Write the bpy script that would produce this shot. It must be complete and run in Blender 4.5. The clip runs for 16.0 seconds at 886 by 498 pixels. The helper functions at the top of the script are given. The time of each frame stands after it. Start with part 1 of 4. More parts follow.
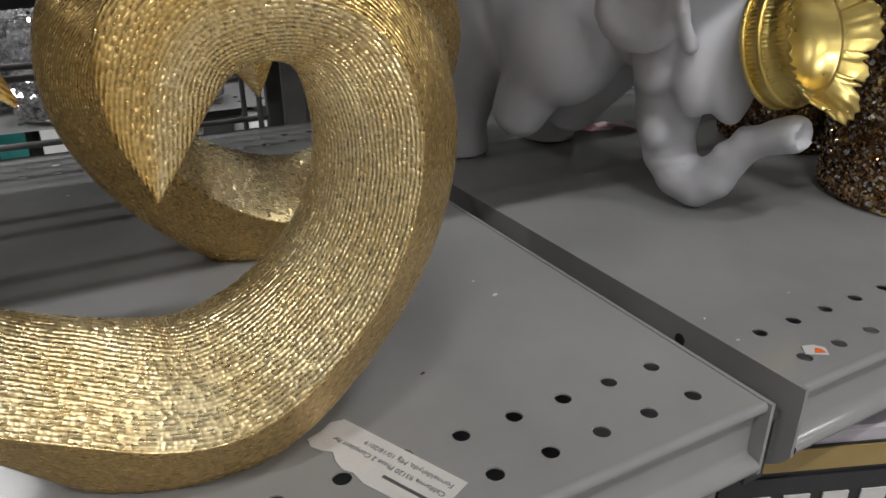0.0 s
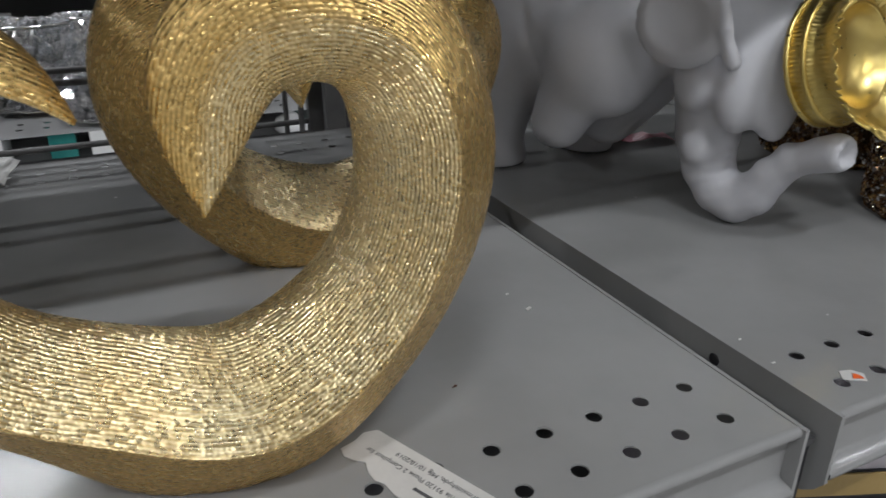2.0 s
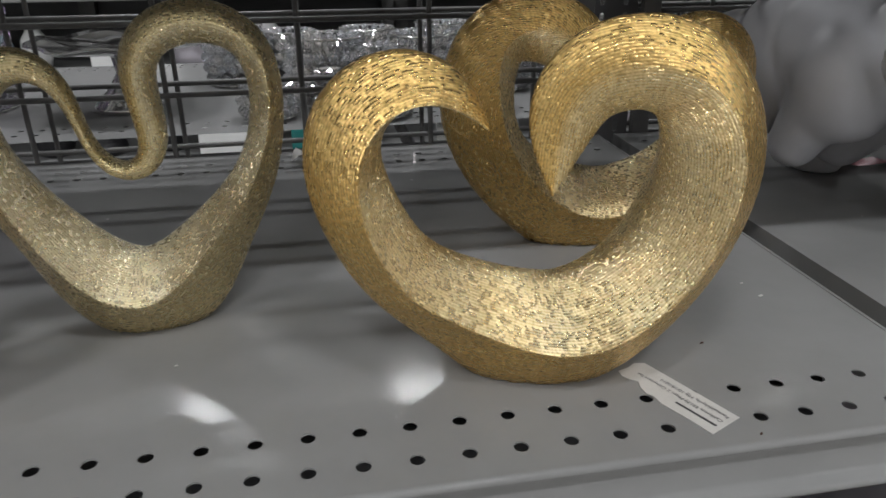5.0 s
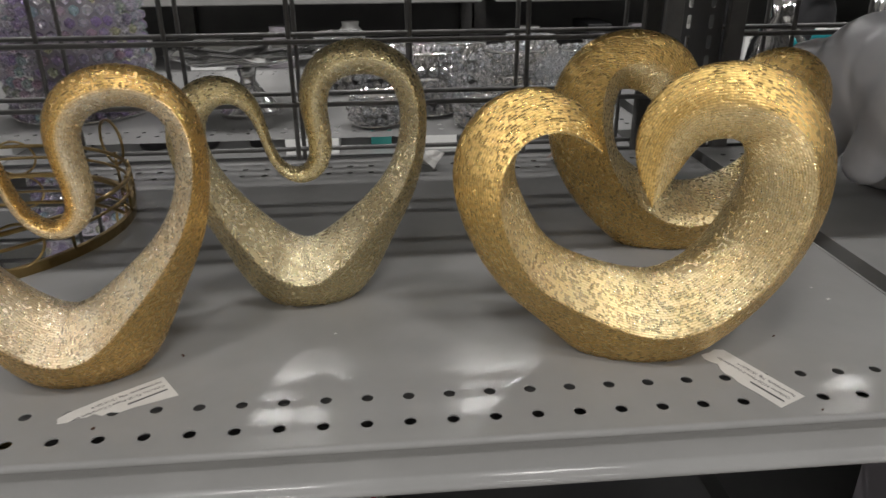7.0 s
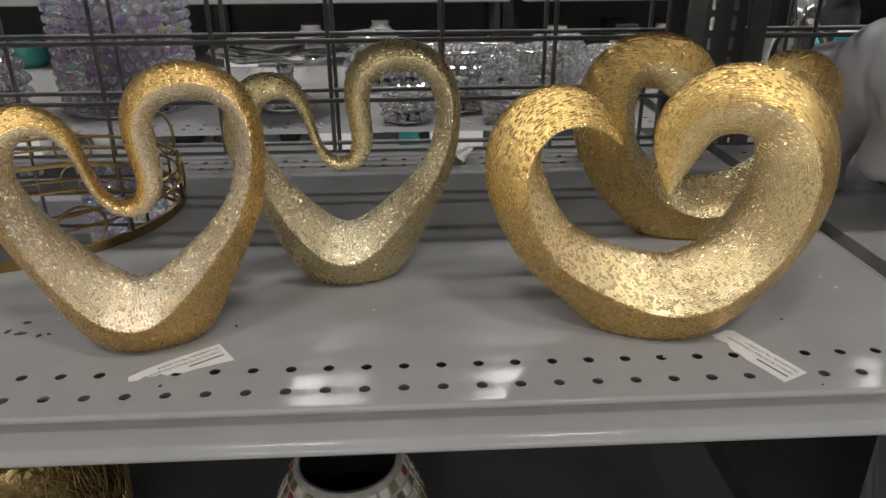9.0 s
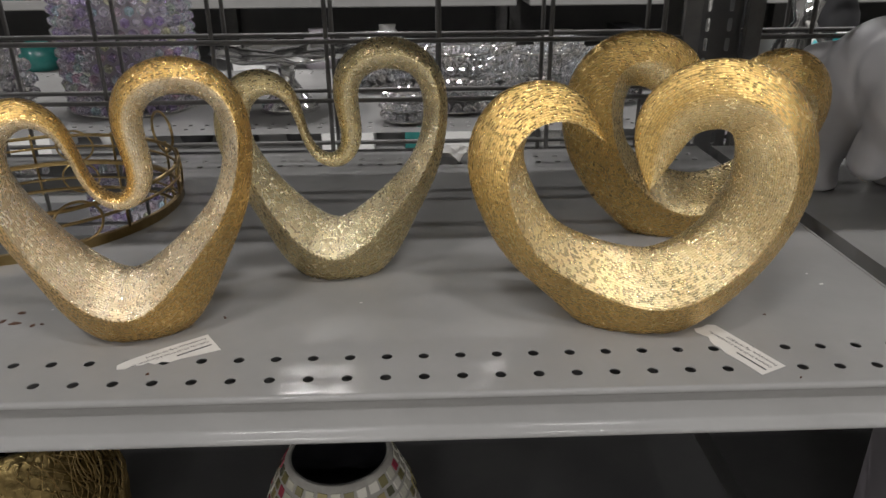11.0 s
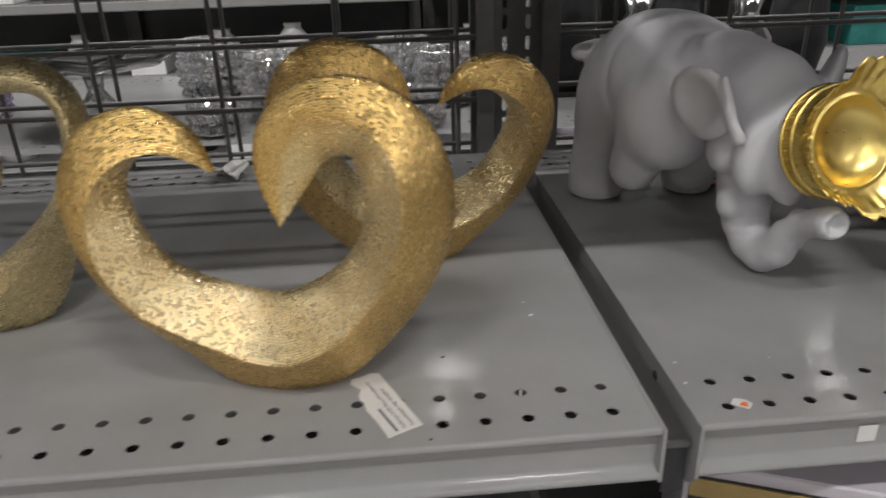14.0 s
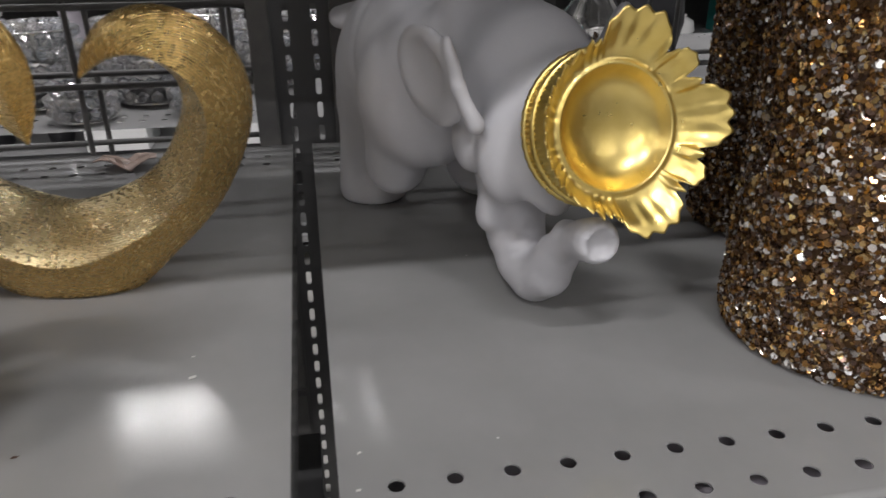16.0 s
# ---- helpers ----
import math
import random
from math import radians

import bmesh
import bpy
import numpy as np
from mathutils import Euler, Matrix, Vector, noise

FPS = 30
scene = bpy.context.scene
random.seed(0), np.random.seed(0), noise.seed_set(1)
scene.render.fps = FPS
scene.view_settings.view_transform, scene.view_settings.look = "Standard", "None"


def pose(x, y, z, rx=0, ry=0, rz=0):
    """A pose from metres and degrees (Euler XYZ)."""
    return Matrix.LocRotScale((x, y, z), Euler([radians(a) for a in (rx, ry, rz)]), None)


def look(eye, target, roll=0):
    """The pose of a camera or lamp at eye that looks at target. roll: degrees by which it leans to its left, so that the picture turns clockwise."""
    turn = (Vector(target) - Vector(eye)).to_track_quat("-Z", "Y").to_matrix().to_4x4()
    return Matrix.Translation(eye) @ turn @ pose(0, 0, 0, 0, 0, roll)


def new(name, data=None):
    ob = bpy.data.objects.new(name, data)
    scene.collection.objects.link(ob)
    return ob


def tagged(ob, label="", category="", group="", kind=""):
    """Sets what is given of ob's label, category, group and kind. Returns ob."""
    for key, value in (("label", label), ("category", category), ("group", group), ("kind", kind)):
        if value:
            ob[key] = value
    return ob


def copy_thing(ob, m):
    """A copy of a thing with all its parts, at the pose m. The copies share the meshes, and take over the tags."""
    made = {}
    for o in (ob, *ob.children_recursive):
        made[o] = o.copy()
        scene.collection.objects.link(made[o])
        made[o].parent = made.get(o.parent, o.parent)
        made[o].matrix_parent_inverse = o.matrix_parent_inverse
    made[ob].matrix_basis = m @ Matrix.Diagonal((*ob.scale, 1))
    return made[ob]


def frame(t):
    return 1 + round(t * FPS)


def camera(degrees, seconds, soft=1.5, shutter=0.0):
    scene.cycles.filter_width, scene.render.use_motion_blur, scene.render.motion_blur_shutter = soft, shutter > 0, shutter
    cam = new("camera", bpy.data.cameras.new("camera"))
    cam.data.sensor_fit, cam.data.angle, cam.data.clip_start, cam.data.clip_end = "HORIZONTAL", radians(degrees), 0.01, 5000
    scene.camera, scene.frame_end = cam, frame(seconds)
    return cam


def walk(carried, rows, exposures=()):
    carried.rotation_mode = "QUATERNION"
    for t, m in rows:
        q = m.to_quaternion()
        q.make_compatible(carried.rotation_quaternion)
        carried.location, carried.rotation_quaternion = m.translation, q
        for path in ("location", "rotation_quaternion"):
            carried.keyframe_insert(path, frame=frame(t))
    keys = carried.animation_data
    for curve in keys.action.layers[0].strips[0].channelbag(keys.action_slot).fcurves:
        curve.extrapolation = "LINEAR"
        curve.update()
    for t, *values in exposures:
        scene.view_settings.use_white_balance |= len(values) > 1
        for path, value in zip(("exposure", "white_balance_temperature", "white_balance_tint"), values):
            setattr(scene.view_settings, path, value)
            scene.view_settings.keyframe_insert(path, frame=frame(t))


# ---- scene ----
cam = camera(63.8, 16.0, shutter=0.4)
PATH = [
    (0, (-0.243, -0.173, 1.285), (0.629, 1.429, 0.466), -0.2),
    (0.5, (-0.238, -0.17, 1.285), (0.641, 1.429, 0.467), 0.1),
    (1, (-0.236, -0.17, 1.287), (0.642, 1.428, 0.466), 0.1),
    (1.5, (-0.238, -0.171, 1.289), (0.627, 1.436, 0.472), 0.0),
    (2, (-0.244, -0.174, 1.293), (0.542, 1.473, 0.474), -0.0),
    (2.5, (-0.255, -0.178, 1.294), (0.419, 1.52, 0.481), -0.2),
    (3, (-0.276, -0.189, 1.297), (0.292, 1.55, 0.49), -0.3),
    (3.5, (-0.296, -0.204, 1.304), (0.184, 1.562, 0.496), -0.2),
    (4, (-0.314, -0.223, 1.313), (0.102, 1.557, 0.503), -0.2),
    (4.5, (-0.327, -0.244, 1.32), (0.039, 1.548, 0.509), -0.3),
    (7, (-0.39, -0.342, 1.362), (-0.236, 1.48, 0.551), -0.4),
    (7.5, (-0.399, -0.357, 1.37), (-0.286, 1.464, 0.55), -0.3),
    (8, (-0.4, -0.368, 1.372), (-0.299, 1.452, 0.549), -0.2),
    (10.5, (-0.389, -0.398, 1.365), (-0.324, 1.435, 0.567), -0.5),
    (11, (-0.381, -0.397, 1.365), (-0.321, 1.434, 0.564), -0.4),
    (11.5, (-0.375, -0.395, 1.369), (-0.305, 1.43, 0.554), -0.3),
    (12, (-0.356, -0.397, 1.368), (-0.286, 1.43, 0.557), -0.3),
    (12.5, (-0.323, -0.394, 1.365), (-0.256, 1.434, 0.556), -0.4),
    (13, (-0.28, -0.381, 1.362), (-0.204, 1.445, 0.55), -0.6),
    (13.5, (-0.223, -0.361, 1.361), (-0.108, 1.461, 0.544), -0.8),
    (14, (-0.148, -0.338, 1.365), (-0.017, 1.481, 0.545), -1.8),
    (14.5, (-0.086, -0.306, 1.356), (0.093, 1.506, 0.528), -1.3),
    (15, (-0.038, -0.275, 1.341), (0.17, 1.53, 0.507), -0.9),
    (15.5, (-0.001, -0.249, 1.331), (0.256, 1.549, 0.495), -0.3),
    (16, (0.021, -0.209, 1.317), (0.356, 1.576, 0.478), -0.2),
]
EXPOSURES = [(0, -0.15, 6350, 10), (1, -0.03, 6050, 9), (2, -0.12, 6050, 9), (3.5, -0.3, 6050, 9), (4.5, -0.2, 6100, 9), (7, 0.0, 6550, 10), (11, 0.1, 6550, 11), (13.5, 0.05, 6500, 11), (14.5, 0.05, 6500, 11), (16, 0.12, 6350, 13)]
walk(cam, [(t, look(eye, target, roll)) for t, eye, target, roll in PATH], EXPOSURES)

Z = 1.10          # top of the shelf
P = 0.0254        # pitch of the perforation


# ---- world and light ----
world = bpy.data.worlds.new("world")
scene.world = world
world.use_nodes = True
world.node_tree.nodes["Background"].inputs[0].default_value = (0.8, 0.85, 1.0, 1)
world.node_tree.nodes["Background"].inputs[1].default_value = 0.02
CEIL = 4.0
LAMP_POWER = 29.5


# ---- materials ----
def material(name, rough=0.5, metal=0.0, color=(0.5, 0.5, 0.5)):
    m = bpy.data.materials.new(name)
    m.use_nodes = True
    nt = m.node_tree
    b = nt.nodes["Principled BSDF"]
    b.inputs["Base Color"].default_value = (*color, 1)
    b.inputs["Roughness"].default_value = rough
    b.inputs["Metallic"].default_value = metal
    return m, nt, b


def node(nt, kind, **values):
    n = nt.nodes.new(kind)
    for k, v in values.items():
        if k in n.inputs:
            n.inputs[k].default_value = v
    return n


def ramp(nt, src, stops):
    r = nt.nodes.new("ShaderNodeValToRGB")
    while len(r.color_ramp.elements) < len(stops):
        r.color_ramp.elements.new(0.5)
    for e, (p, c) in zip(r.color_ramp.elements, stops):
        e.position, e.color = p, (*c, 1)
    nt.links.new(src, r.inputs[0])
    return r.outputs[0]


def bump(nt, b, height, strength=0.3, distance=0.001, after=None):
    n = node(nt, "ShaderNodeBump", Strength=strength, Distance=distance)
    nt.links.new(height, n.inputs["Height"])
    if after:
        nt.links.new(after.outputs[0], n.inputs["Normal"])
    nt.links.new(n.outputs[0], b.inputs["Normal"])
    return n


def coords(nt, kind="Object", scale=(1, 1, 1)):
    t = nt.nodes.new("ShaderNodeTexCoord")
    m = nt.nodes.new("ShaderNodeMapping")
    m.inputs["Scale"].default_value = scale
    nt.links.new(t.outputs[kind], m.inputs[0])
    return m.outputs[0]


def mixed(nt, a, b, fac):
    """Colour a mixed to colour b by fac; each a socket or a value."""
    m = nt.nodes.new("ShaderNodeMix")
    m.data_type = "RGBA"
    for sock, v in ((m.inputs[0], fac), (m.inputs[6], a), (m.inputs[7], b)):
        if isinstance(v, bpy.types.NodeSocket):
            nt.links.new(v, sock)
        else:
            sock.default_value = v if isinstance(v, float) else (*v, 1)
    return m.outputs[2]


def noisy(name, c1, c2, scale, rough=0.5, metal=0.0, rough2=None, bump_scale=None, bump_d=0.0005, bump_s=0.3, kind="Object", stretch=(1, 1, 1)):
    """Two colours mottled by noise at one scale, roughness and relief at another."""
    m, nt, b = material(name, rough, metal)
    v = coords(nt, kind, stretch)
    n = node(nt, "ShaderNodeTexNoise", Scale=scale, Detail=6.0, Roughness=0.6)
    nt.links.new(v, n.inputs["Vector"])
    nt.links.new(ramp(nt, n.outputs[0], [(0.3, c1), (0.7, c2)]), b.inputs["Base Color"])
    n2 = node(nt, "ShaderNodeTexNoise", Scale=bump_scale or scale * 12, Detail=4.0)
    nt.links.new(v, n2.inputs["Vector"])
    if rough2 is not None:
        r = ramp(nt, n2.outputs[0], [(0.3, (rough,) * 3), (0.7, (rough2,) * 3)])
        nt.links.new(r, b.inputs["Roughness"])
    bump(nt, b, n2.outputs[0], bump_s, bump_d)
    return m


def shelf_paint():
    """Grey powder coat: orange-peel relief, scuffs, dust and a few pale nicks."""
    m, nt, b = material("grey_powder_coat", 0.3)
    b.inputs["Specular IOR Level"].default_value = 0.14
    v = coords(nt, "Object")
    big = node(nt, "ShaderNodeTexNoise", Scale=7.0, Detail=5.0, Roughness=0.65)
    fine = node(nt, "ShaderNodeTexNoise", Scale=420.0, Detail=3.0)
    nick = node(nt, "ShaderNodeTexVoronoi", Scale=26.0)
    wob = node(nt, "ShaderNodeTexNoise", Scale=160.0, Detail=2.0)
    for n in (big, fine, nick, wob):
        nt.links.new(v, n.inputs["Vector"])
    col = ramp(nt, big.outputs[0], [(0.25, (0.235, 0.234, 0.232)), (0.75, (0.285, 0.284, 0.281))])
    d = nt.nodes.new("ShaderNodeMath")
    d.operation = "MULTIPLY_ADD"
    nt.links.new(wob.outputs[0], d.inputs[0])
    d.inputs[1].default_value = 0.05
    nt.links.new(nick.outputs["Distance"], d.inputs[2])
    spot = ramp(nt, d.outputs[0], [(0.045, (1, 1, 1)), (0.055, (0, 0, 0))])
    col = mixed(nt, col, (0.6, 0.59, 0.57), spot)
    nt.links.new(col, b.inputs["Base Color"])
    nt.links.new(ramp(nt, big.outputs[0], [(0.3, (0.10,) * 3), (0.7, (0.15,) * 3)]), b.inputs["Roughness"])
    bump(nt, b, fine.outputs[0], 0.12, 0.0004)
    return m


def math_node(nt, op, a, b=0.0, c=0.0):
    n = nt.nodes.new("ShaderNodeMath")
    n.operation = op
    for sock, v in zip(n.inputs, (a, b, c)):
        if isinstance(v, bpy.types.NodeSocket):
            nt.links.new(v, sock)
        else:
            sock.default_value = v
    return n.outputs[0]


def gold_beads(name, gold, deep, pale, pale_amount, row=0.0020, along=0.75, glint=0.22):
    """Metallic paint on a cast surface of fine bead rows that run along the form; paler on the inner face (UV y from 0
    to 0.5), for brushed paint and for the ceiling light it catches.
    """
    m, nt, b = material(name, 0.34, 0.92)
    uv = nt.nodes.new("ShaderNodeTexCoord").outputs["UV"]
    sep = nt.nodes.new("ShaderNodeSeparateXYZ")
    nt.links.new(uv, sep.inputs[0])
    uv2 = nt.nodes.new("ShaderNodeUVMap")
    uv2.uv_map = "metres"
    wob = node(nt, "ShaderNodeTexNoise", Scale=45.0, Detail=2.0)
    nt.links.new(uv2.outputs[0], wob.inputs["Vector"])
    bent = nt.nodes.new("ShaderNodeVectorMath")
    bent.operation = "MULTIPLY_ADD"
    nt.links.new(wob.outputs["Color"], bent.inputs[0])
    bent.inputs[1].default_value = (row * 1.2, row * 1.2, 0)
    nt.links.new(uv2.outputs[0], bent.inputs[2])
    stretch = nt.nodes.new("ShaderNodeMapping")
    stretch.inputs["Scale"].default_value = (along, 1.0, 1.0)
    nt.links.new(bent.outputs[0], stretch.inputs[0])
    beads = node(nt, "ShaderNodeTexVoronoi", Scale=1.0 / row, Randomness=0.75)
    beads.voronoi_dimensions = "2D"
    nt.links.new(stretch.outputs[0], beads.inputs["Vector"])
    sep2 = nt.nodes.new("ShaderNodeSeparateXYZ")
    nt.links.new(bent.outputs[0], sep2.inputs[0])
    wave = math_node(nt, "SINE", math_node(nt, "MULTIPLY", sep2.outputs[1], math.pi * 2 / row))
    dome = math_node(nt, "SUBTRACT", 1.0, beads.outputs["Distance"])
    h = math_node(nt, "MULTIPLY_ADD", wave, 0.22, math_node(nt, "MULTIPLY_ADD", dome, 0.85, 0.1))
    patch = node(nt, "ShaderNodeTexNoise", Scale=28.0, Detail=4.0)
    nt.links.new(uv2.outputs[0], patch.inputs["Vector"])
    # groove patina and the shading of the bead relief, both put into the colour
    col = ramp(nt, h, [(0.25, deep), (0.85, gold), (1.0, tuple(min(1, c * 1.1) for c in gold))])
    # inner face mask: brushed paint plus overhead light, painted in as a paler tone
    inner = ramp(nt, sep.outputs[1], [(0.0, (0.5, 0.5, 0.5)), (0.04, (1, 1, 1)), (0.46, (1, 1, 1)), (0.5, (0.4, 0.4, 0.4)), (0.53, (0, 0, 0)), (0.97, (0, 0, 0)), (1.0, (0.3, 0.3, 0.3))])
    amt = ramp(nt, patch.outputs[0], [(0.3, (pale_amount * 0.6,) * 3), (0.65, (pale_amount,) * 3)])
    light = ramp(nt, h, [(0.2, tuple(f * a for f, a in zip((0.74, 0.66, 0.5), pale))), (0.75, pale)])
    col = mixed(nt, col, light, math_node(nt, "MULTIPLY", inner, amt))
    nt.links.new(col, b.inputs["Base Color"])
    nt.links.new(ramp(nt, beads.outputs["Color"], [(0.2, (0.23,) * 3), (0.8, (0.36,) * 3)]), b.inputs["Roughness"])
    # every bead leans a little its own way, so that single beads glint
    geo = nt.nodes.new("ShaderNodeNewGeometry")
    tilt = nt.nodes.new("ShaderNodeVectorMath")
    tilt.operation = "SUBTRACT"
    nt.links.new(beads.outputs["Color"], tilt.inputs[0])
    tilt.inputs[1].default_value = (0.5, 0.5, 0.5)
    lean = nt.nodes.new("ShaderNodeVectorMath")
    lean.operation = "MULTIPLY_ADD"
    nt.links.new(tilt.outputs[0], lean.inputs[0])
    lean.inputs[1].default_value = (glint * 2, glint * 2, glint * 2)
    nt.links.new(geo.outputs["Normal"], lean.inputs[2])
    unit = nt.nodes.new("ShaderNodeVectorMath")
    unit.operation = "NORMALIZE"
    nt.links.new(lean.outputs[0], unit.inputs[0])
    relief = bump(nt, b, h, 0.6, 0.0008)
    nt.links.new(unit.outputs[0], relief.inputs["Normal"])
    return m


def by_island(name, stops, rough, metal, coat=0.0):
    m, nt, b = material(name, rough, metal)
    g = nt.nodes.new("ShaderNodeNewGeometry")
    r = ramp(nt, g.outputs["Random Per Island"], stops)
    r.node.color_ramp.interpolation = "CONSTANT"
    nt.links.new(r, b.inputs["Base Color"])
    b.inputs["Coat Weight"].default_value = coat
    return m


def crystal(name, stops):
    """Clear cut glass with a slight colour of its own, bead by bead."""
    m, nt, b = material(name, 0.03, 0.0)
    g = nt.nodes.new("ShaderNodeNewGeometry")
    nt.links.new(ramp(nt, g.outputs["Random Per Island"], stops), b.inputs["Base Color"])
    b.inputs["Transmission Weight"].default_value = 0.85
    b.inputs["IOR"].default_value = 1.65
    b.inputs["Coat Weight"].default_value = 1.0
    b.inputs["Coat Roughness"].default_value = 0.02
    return m


PAINT = shelf_paint()
# darker copy of the shelf grey: shade below the shelf is put into the colour
DARKENED_PAINT = noisy("darkened_grey_paint", (0.075, 0.075, 0.077), (0.10, 0.10, 0.10), 9, 0.4, 0, 0.5, 300, 0.0003, 0.2)
WIRE = noisy("grey_wire_coat", (0.10, 0.10, 0.10), (0.145, 0.14, 0.135), 40, 0.38, 0.1, 0.5)
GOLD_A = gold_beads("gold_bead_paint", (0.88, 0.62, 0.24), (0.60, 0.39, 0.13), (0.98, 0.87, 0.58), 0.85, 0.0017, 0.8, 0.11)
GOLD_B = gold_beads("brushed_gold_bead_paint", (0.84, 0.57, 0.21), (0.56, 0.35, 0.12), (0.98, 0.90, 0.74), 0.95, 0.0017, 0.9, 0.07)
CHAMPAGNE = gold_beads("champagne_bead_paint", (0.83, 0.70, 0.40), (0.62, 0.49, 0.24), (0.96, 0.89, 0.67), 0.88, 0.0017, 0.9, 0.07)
PORCELAIN = noisy("matt_white_resin", (0.50, 0.50, 0.525), (0.58, 0.58, 0.605), 14, 0.42, 0, 0.5, 220, 0.0002, 0.15)
LEAF_GOLD = noisy("satin_gold_paint", (0.72, 0.54, 0.15), (0.82, 0.65, 0.25), 35, 0.27, 1.0, 0.38, 160, 0.0004, 0.25)
BRASS = noisy("antique_brass_wire", (0.26, 0.18, 0.07), (0.40, 0.29, 0.13), 60, 0.28, 1.0, 0.4)
MIRROR = material("mirror_glass", 0.02, 1.0, (0.82, 0.83, 0.84))[0]
CHIPS = by_island("bronze_glitter", [(0.0, (0.11, 0.06, 0.03)), (0.18, (0.38, 0.20, 0.06)), (0.38, (0.20, 0.11, 0.05)), (0.52, (0.55, 0.37, 0.15)),
                                    (0.66, (0.50, 0.46, 0.43)), (0.78, (0.13, 0.08, 0.06)), (0.90, (0.9, 0.88, 0.85))], 0.18, 0.75, 0.3)
CHIP_BASE = noisy("brown_glitter_ground", (0.07, 0.038, 0.018), (0.14, 0.08, 0.035), 260, 0.4, 0.6, 0.6, 900, 0.001, 0.6)
CLEAR = crystal("clear_crystal", [(0.0, (0.86, 0.90, 0.95)), (0.5, (0.97, 0.97, 1.0)), (1.0, (1.0, 0.97, 0.92))])
VIOLET = crystal("iridescent_crystal", [(0.0, (0.62, 0.48, 0.85)), (0.3, (0.86, 0.82, 0.95)), (0.6, (0.97, 0.97, 1.0)), (0.74, (0.95, 0.65, 0.80)), (0.86, (0.65, 0.88, 0.97)), (1.0, (0.95, 0.95, 0.6))])
CHROME = material("polished_silver", 0.08, 1.0, (0.78, 0.78, 0.77))[0]
PAPER = noisy("white_label_paper", (0.54, 0.53, 0.51), (0.62, 0.61, 0.59), 60, 0.7)
INK = material("grey_ink", 0.7, 0, (0.07, 0.07, 0.075))[0]
ORANGE = material("orange_print", 0.6, 0, (0.8, 0.13, 0.02))[0]
BLACK = noisy("matt_black_card", (0.012, 0.012, 0.014), (0.022, 0.022, 0.025), 40, 0.5)
LILAC = noisy("pale_lilac_card", (0.42, 0.39, 0.43), (0.48, 0.45, 0.49), 12, 0.55)
OCHRE = noisy("ochre_print", (0.28, 0.19, 0.06), (0.36, 0.25, 0.09), 25, 0.45)
KRAFT = noisy("brown_wrapping_scrap", (0.30, 0.20, 0.15), (0.42, 0.31, 0.26), 50, 0.35)
PINK = noisy("burgundy_foil_scrap", (0.22, 0.05, 0.08), (0.36, 0.10, 0.14), 60, 0.3)
DEBRIS = noisy("dark_brown_flake", (0.05, 0.02, 0.012), (0.09, 0.04, 0.02), 200, 0.6)
FLOORING = noisy("speckled_vinyl_tile", (0.40, 0.39, 0.37), (0.50, 0.49, 0.46), 30, 0.25, 0, 0.4)
WALLING = noisy("painted_wall", (0.36, 0.355, 0.345), (0.42, 0.415, 0.40), 2, 0.7)
CEILING = noisy("mineral_ceiling", (0.44, 0.44, 0.43), (0.52, 0.52, 0.51), 20, 0.9)
TEAL = noisy("teal_glass", (0.02, 0.14, 0.13), (0.04, 0.22, 0.2), 12, 0.15)
WHITE = noisy("white_ceramic", (0.7, 0.7, 0.69), (0.78, 0.78, 0.77), 10, 0.25)
GROUT = noisy("pale_grout", (0.28, 0.27, 0.25), (0.35, 0.34, 0.31), 80, 0.8)
FOIL = noisy("gold_foil_glass", (0.12, 0.085, 0.03), (0.30, 0.22, 0.09), 45, 0.18, 0.8, 0.4, 90, 0.003, 0.8)


# ---- mesh helpers ----
def mesh_of(bm, name, smooth=True):
    me = bpy.data.meshes.new(name)
    bm.normal_update()
    bm.to_mesh(me)
    bm.free()
    if smooth:
        for p in me.polygons:
            p.use_smooth = True
    return me


def part(name, bm, mat, parent=None, label="", smooth=False, at=None):
    me = bm if isinstance(bm, bpy.types.Mesh) else mesh_of(bm, name, smooth)
    if mat:
        me.materials.append(mat)
    ob = new(name, me)
    if parent:
        ob.parent = parent
    if at:
        ob.location = at
    if label:
        tagged(ob, label)
    return ob


def thing(name, loc, label, category, group="", kind="", rz=0):
    ob = new(name)
    ob.empty_display_size = 0.05
    ob.matrix_basis = pose(*loc, 0, 0, rz)
    return tagged(ob, label, category, group, kind)


def box(bm, x0, x1, y0, y1, z0, z1, bevel=0.0, seg=2):
    b2 = bmesh.new()
    bmesh.ops.create_cube(b2, size=1)
    for v in b2.verts:
        v.co = Vector((x0 + (v.co.x + 0.5) * (x1 - x0), y0 + (v.co.y + 0.5) * (y1 - y0), z0 + (v.co.z + 0.5) * (z1 - z0)))
    if bevel:
        bmesh.ops.bevel(b2, geom=b2.edges[:], offset=bevel, segments=seg, affect="EDGES", profile=0.5)
    add(bm, b2)
    return bm


def add(bm, other):
    me = bpy.data.meshes.new("tmp")
    other.to_mesh(me)
    other.free()
    bm.from_mesh(me)
    bpy.data.meshes.remove(me)


def one_box(*a, **k):
    return box(bmesh.new(), *a, **k)


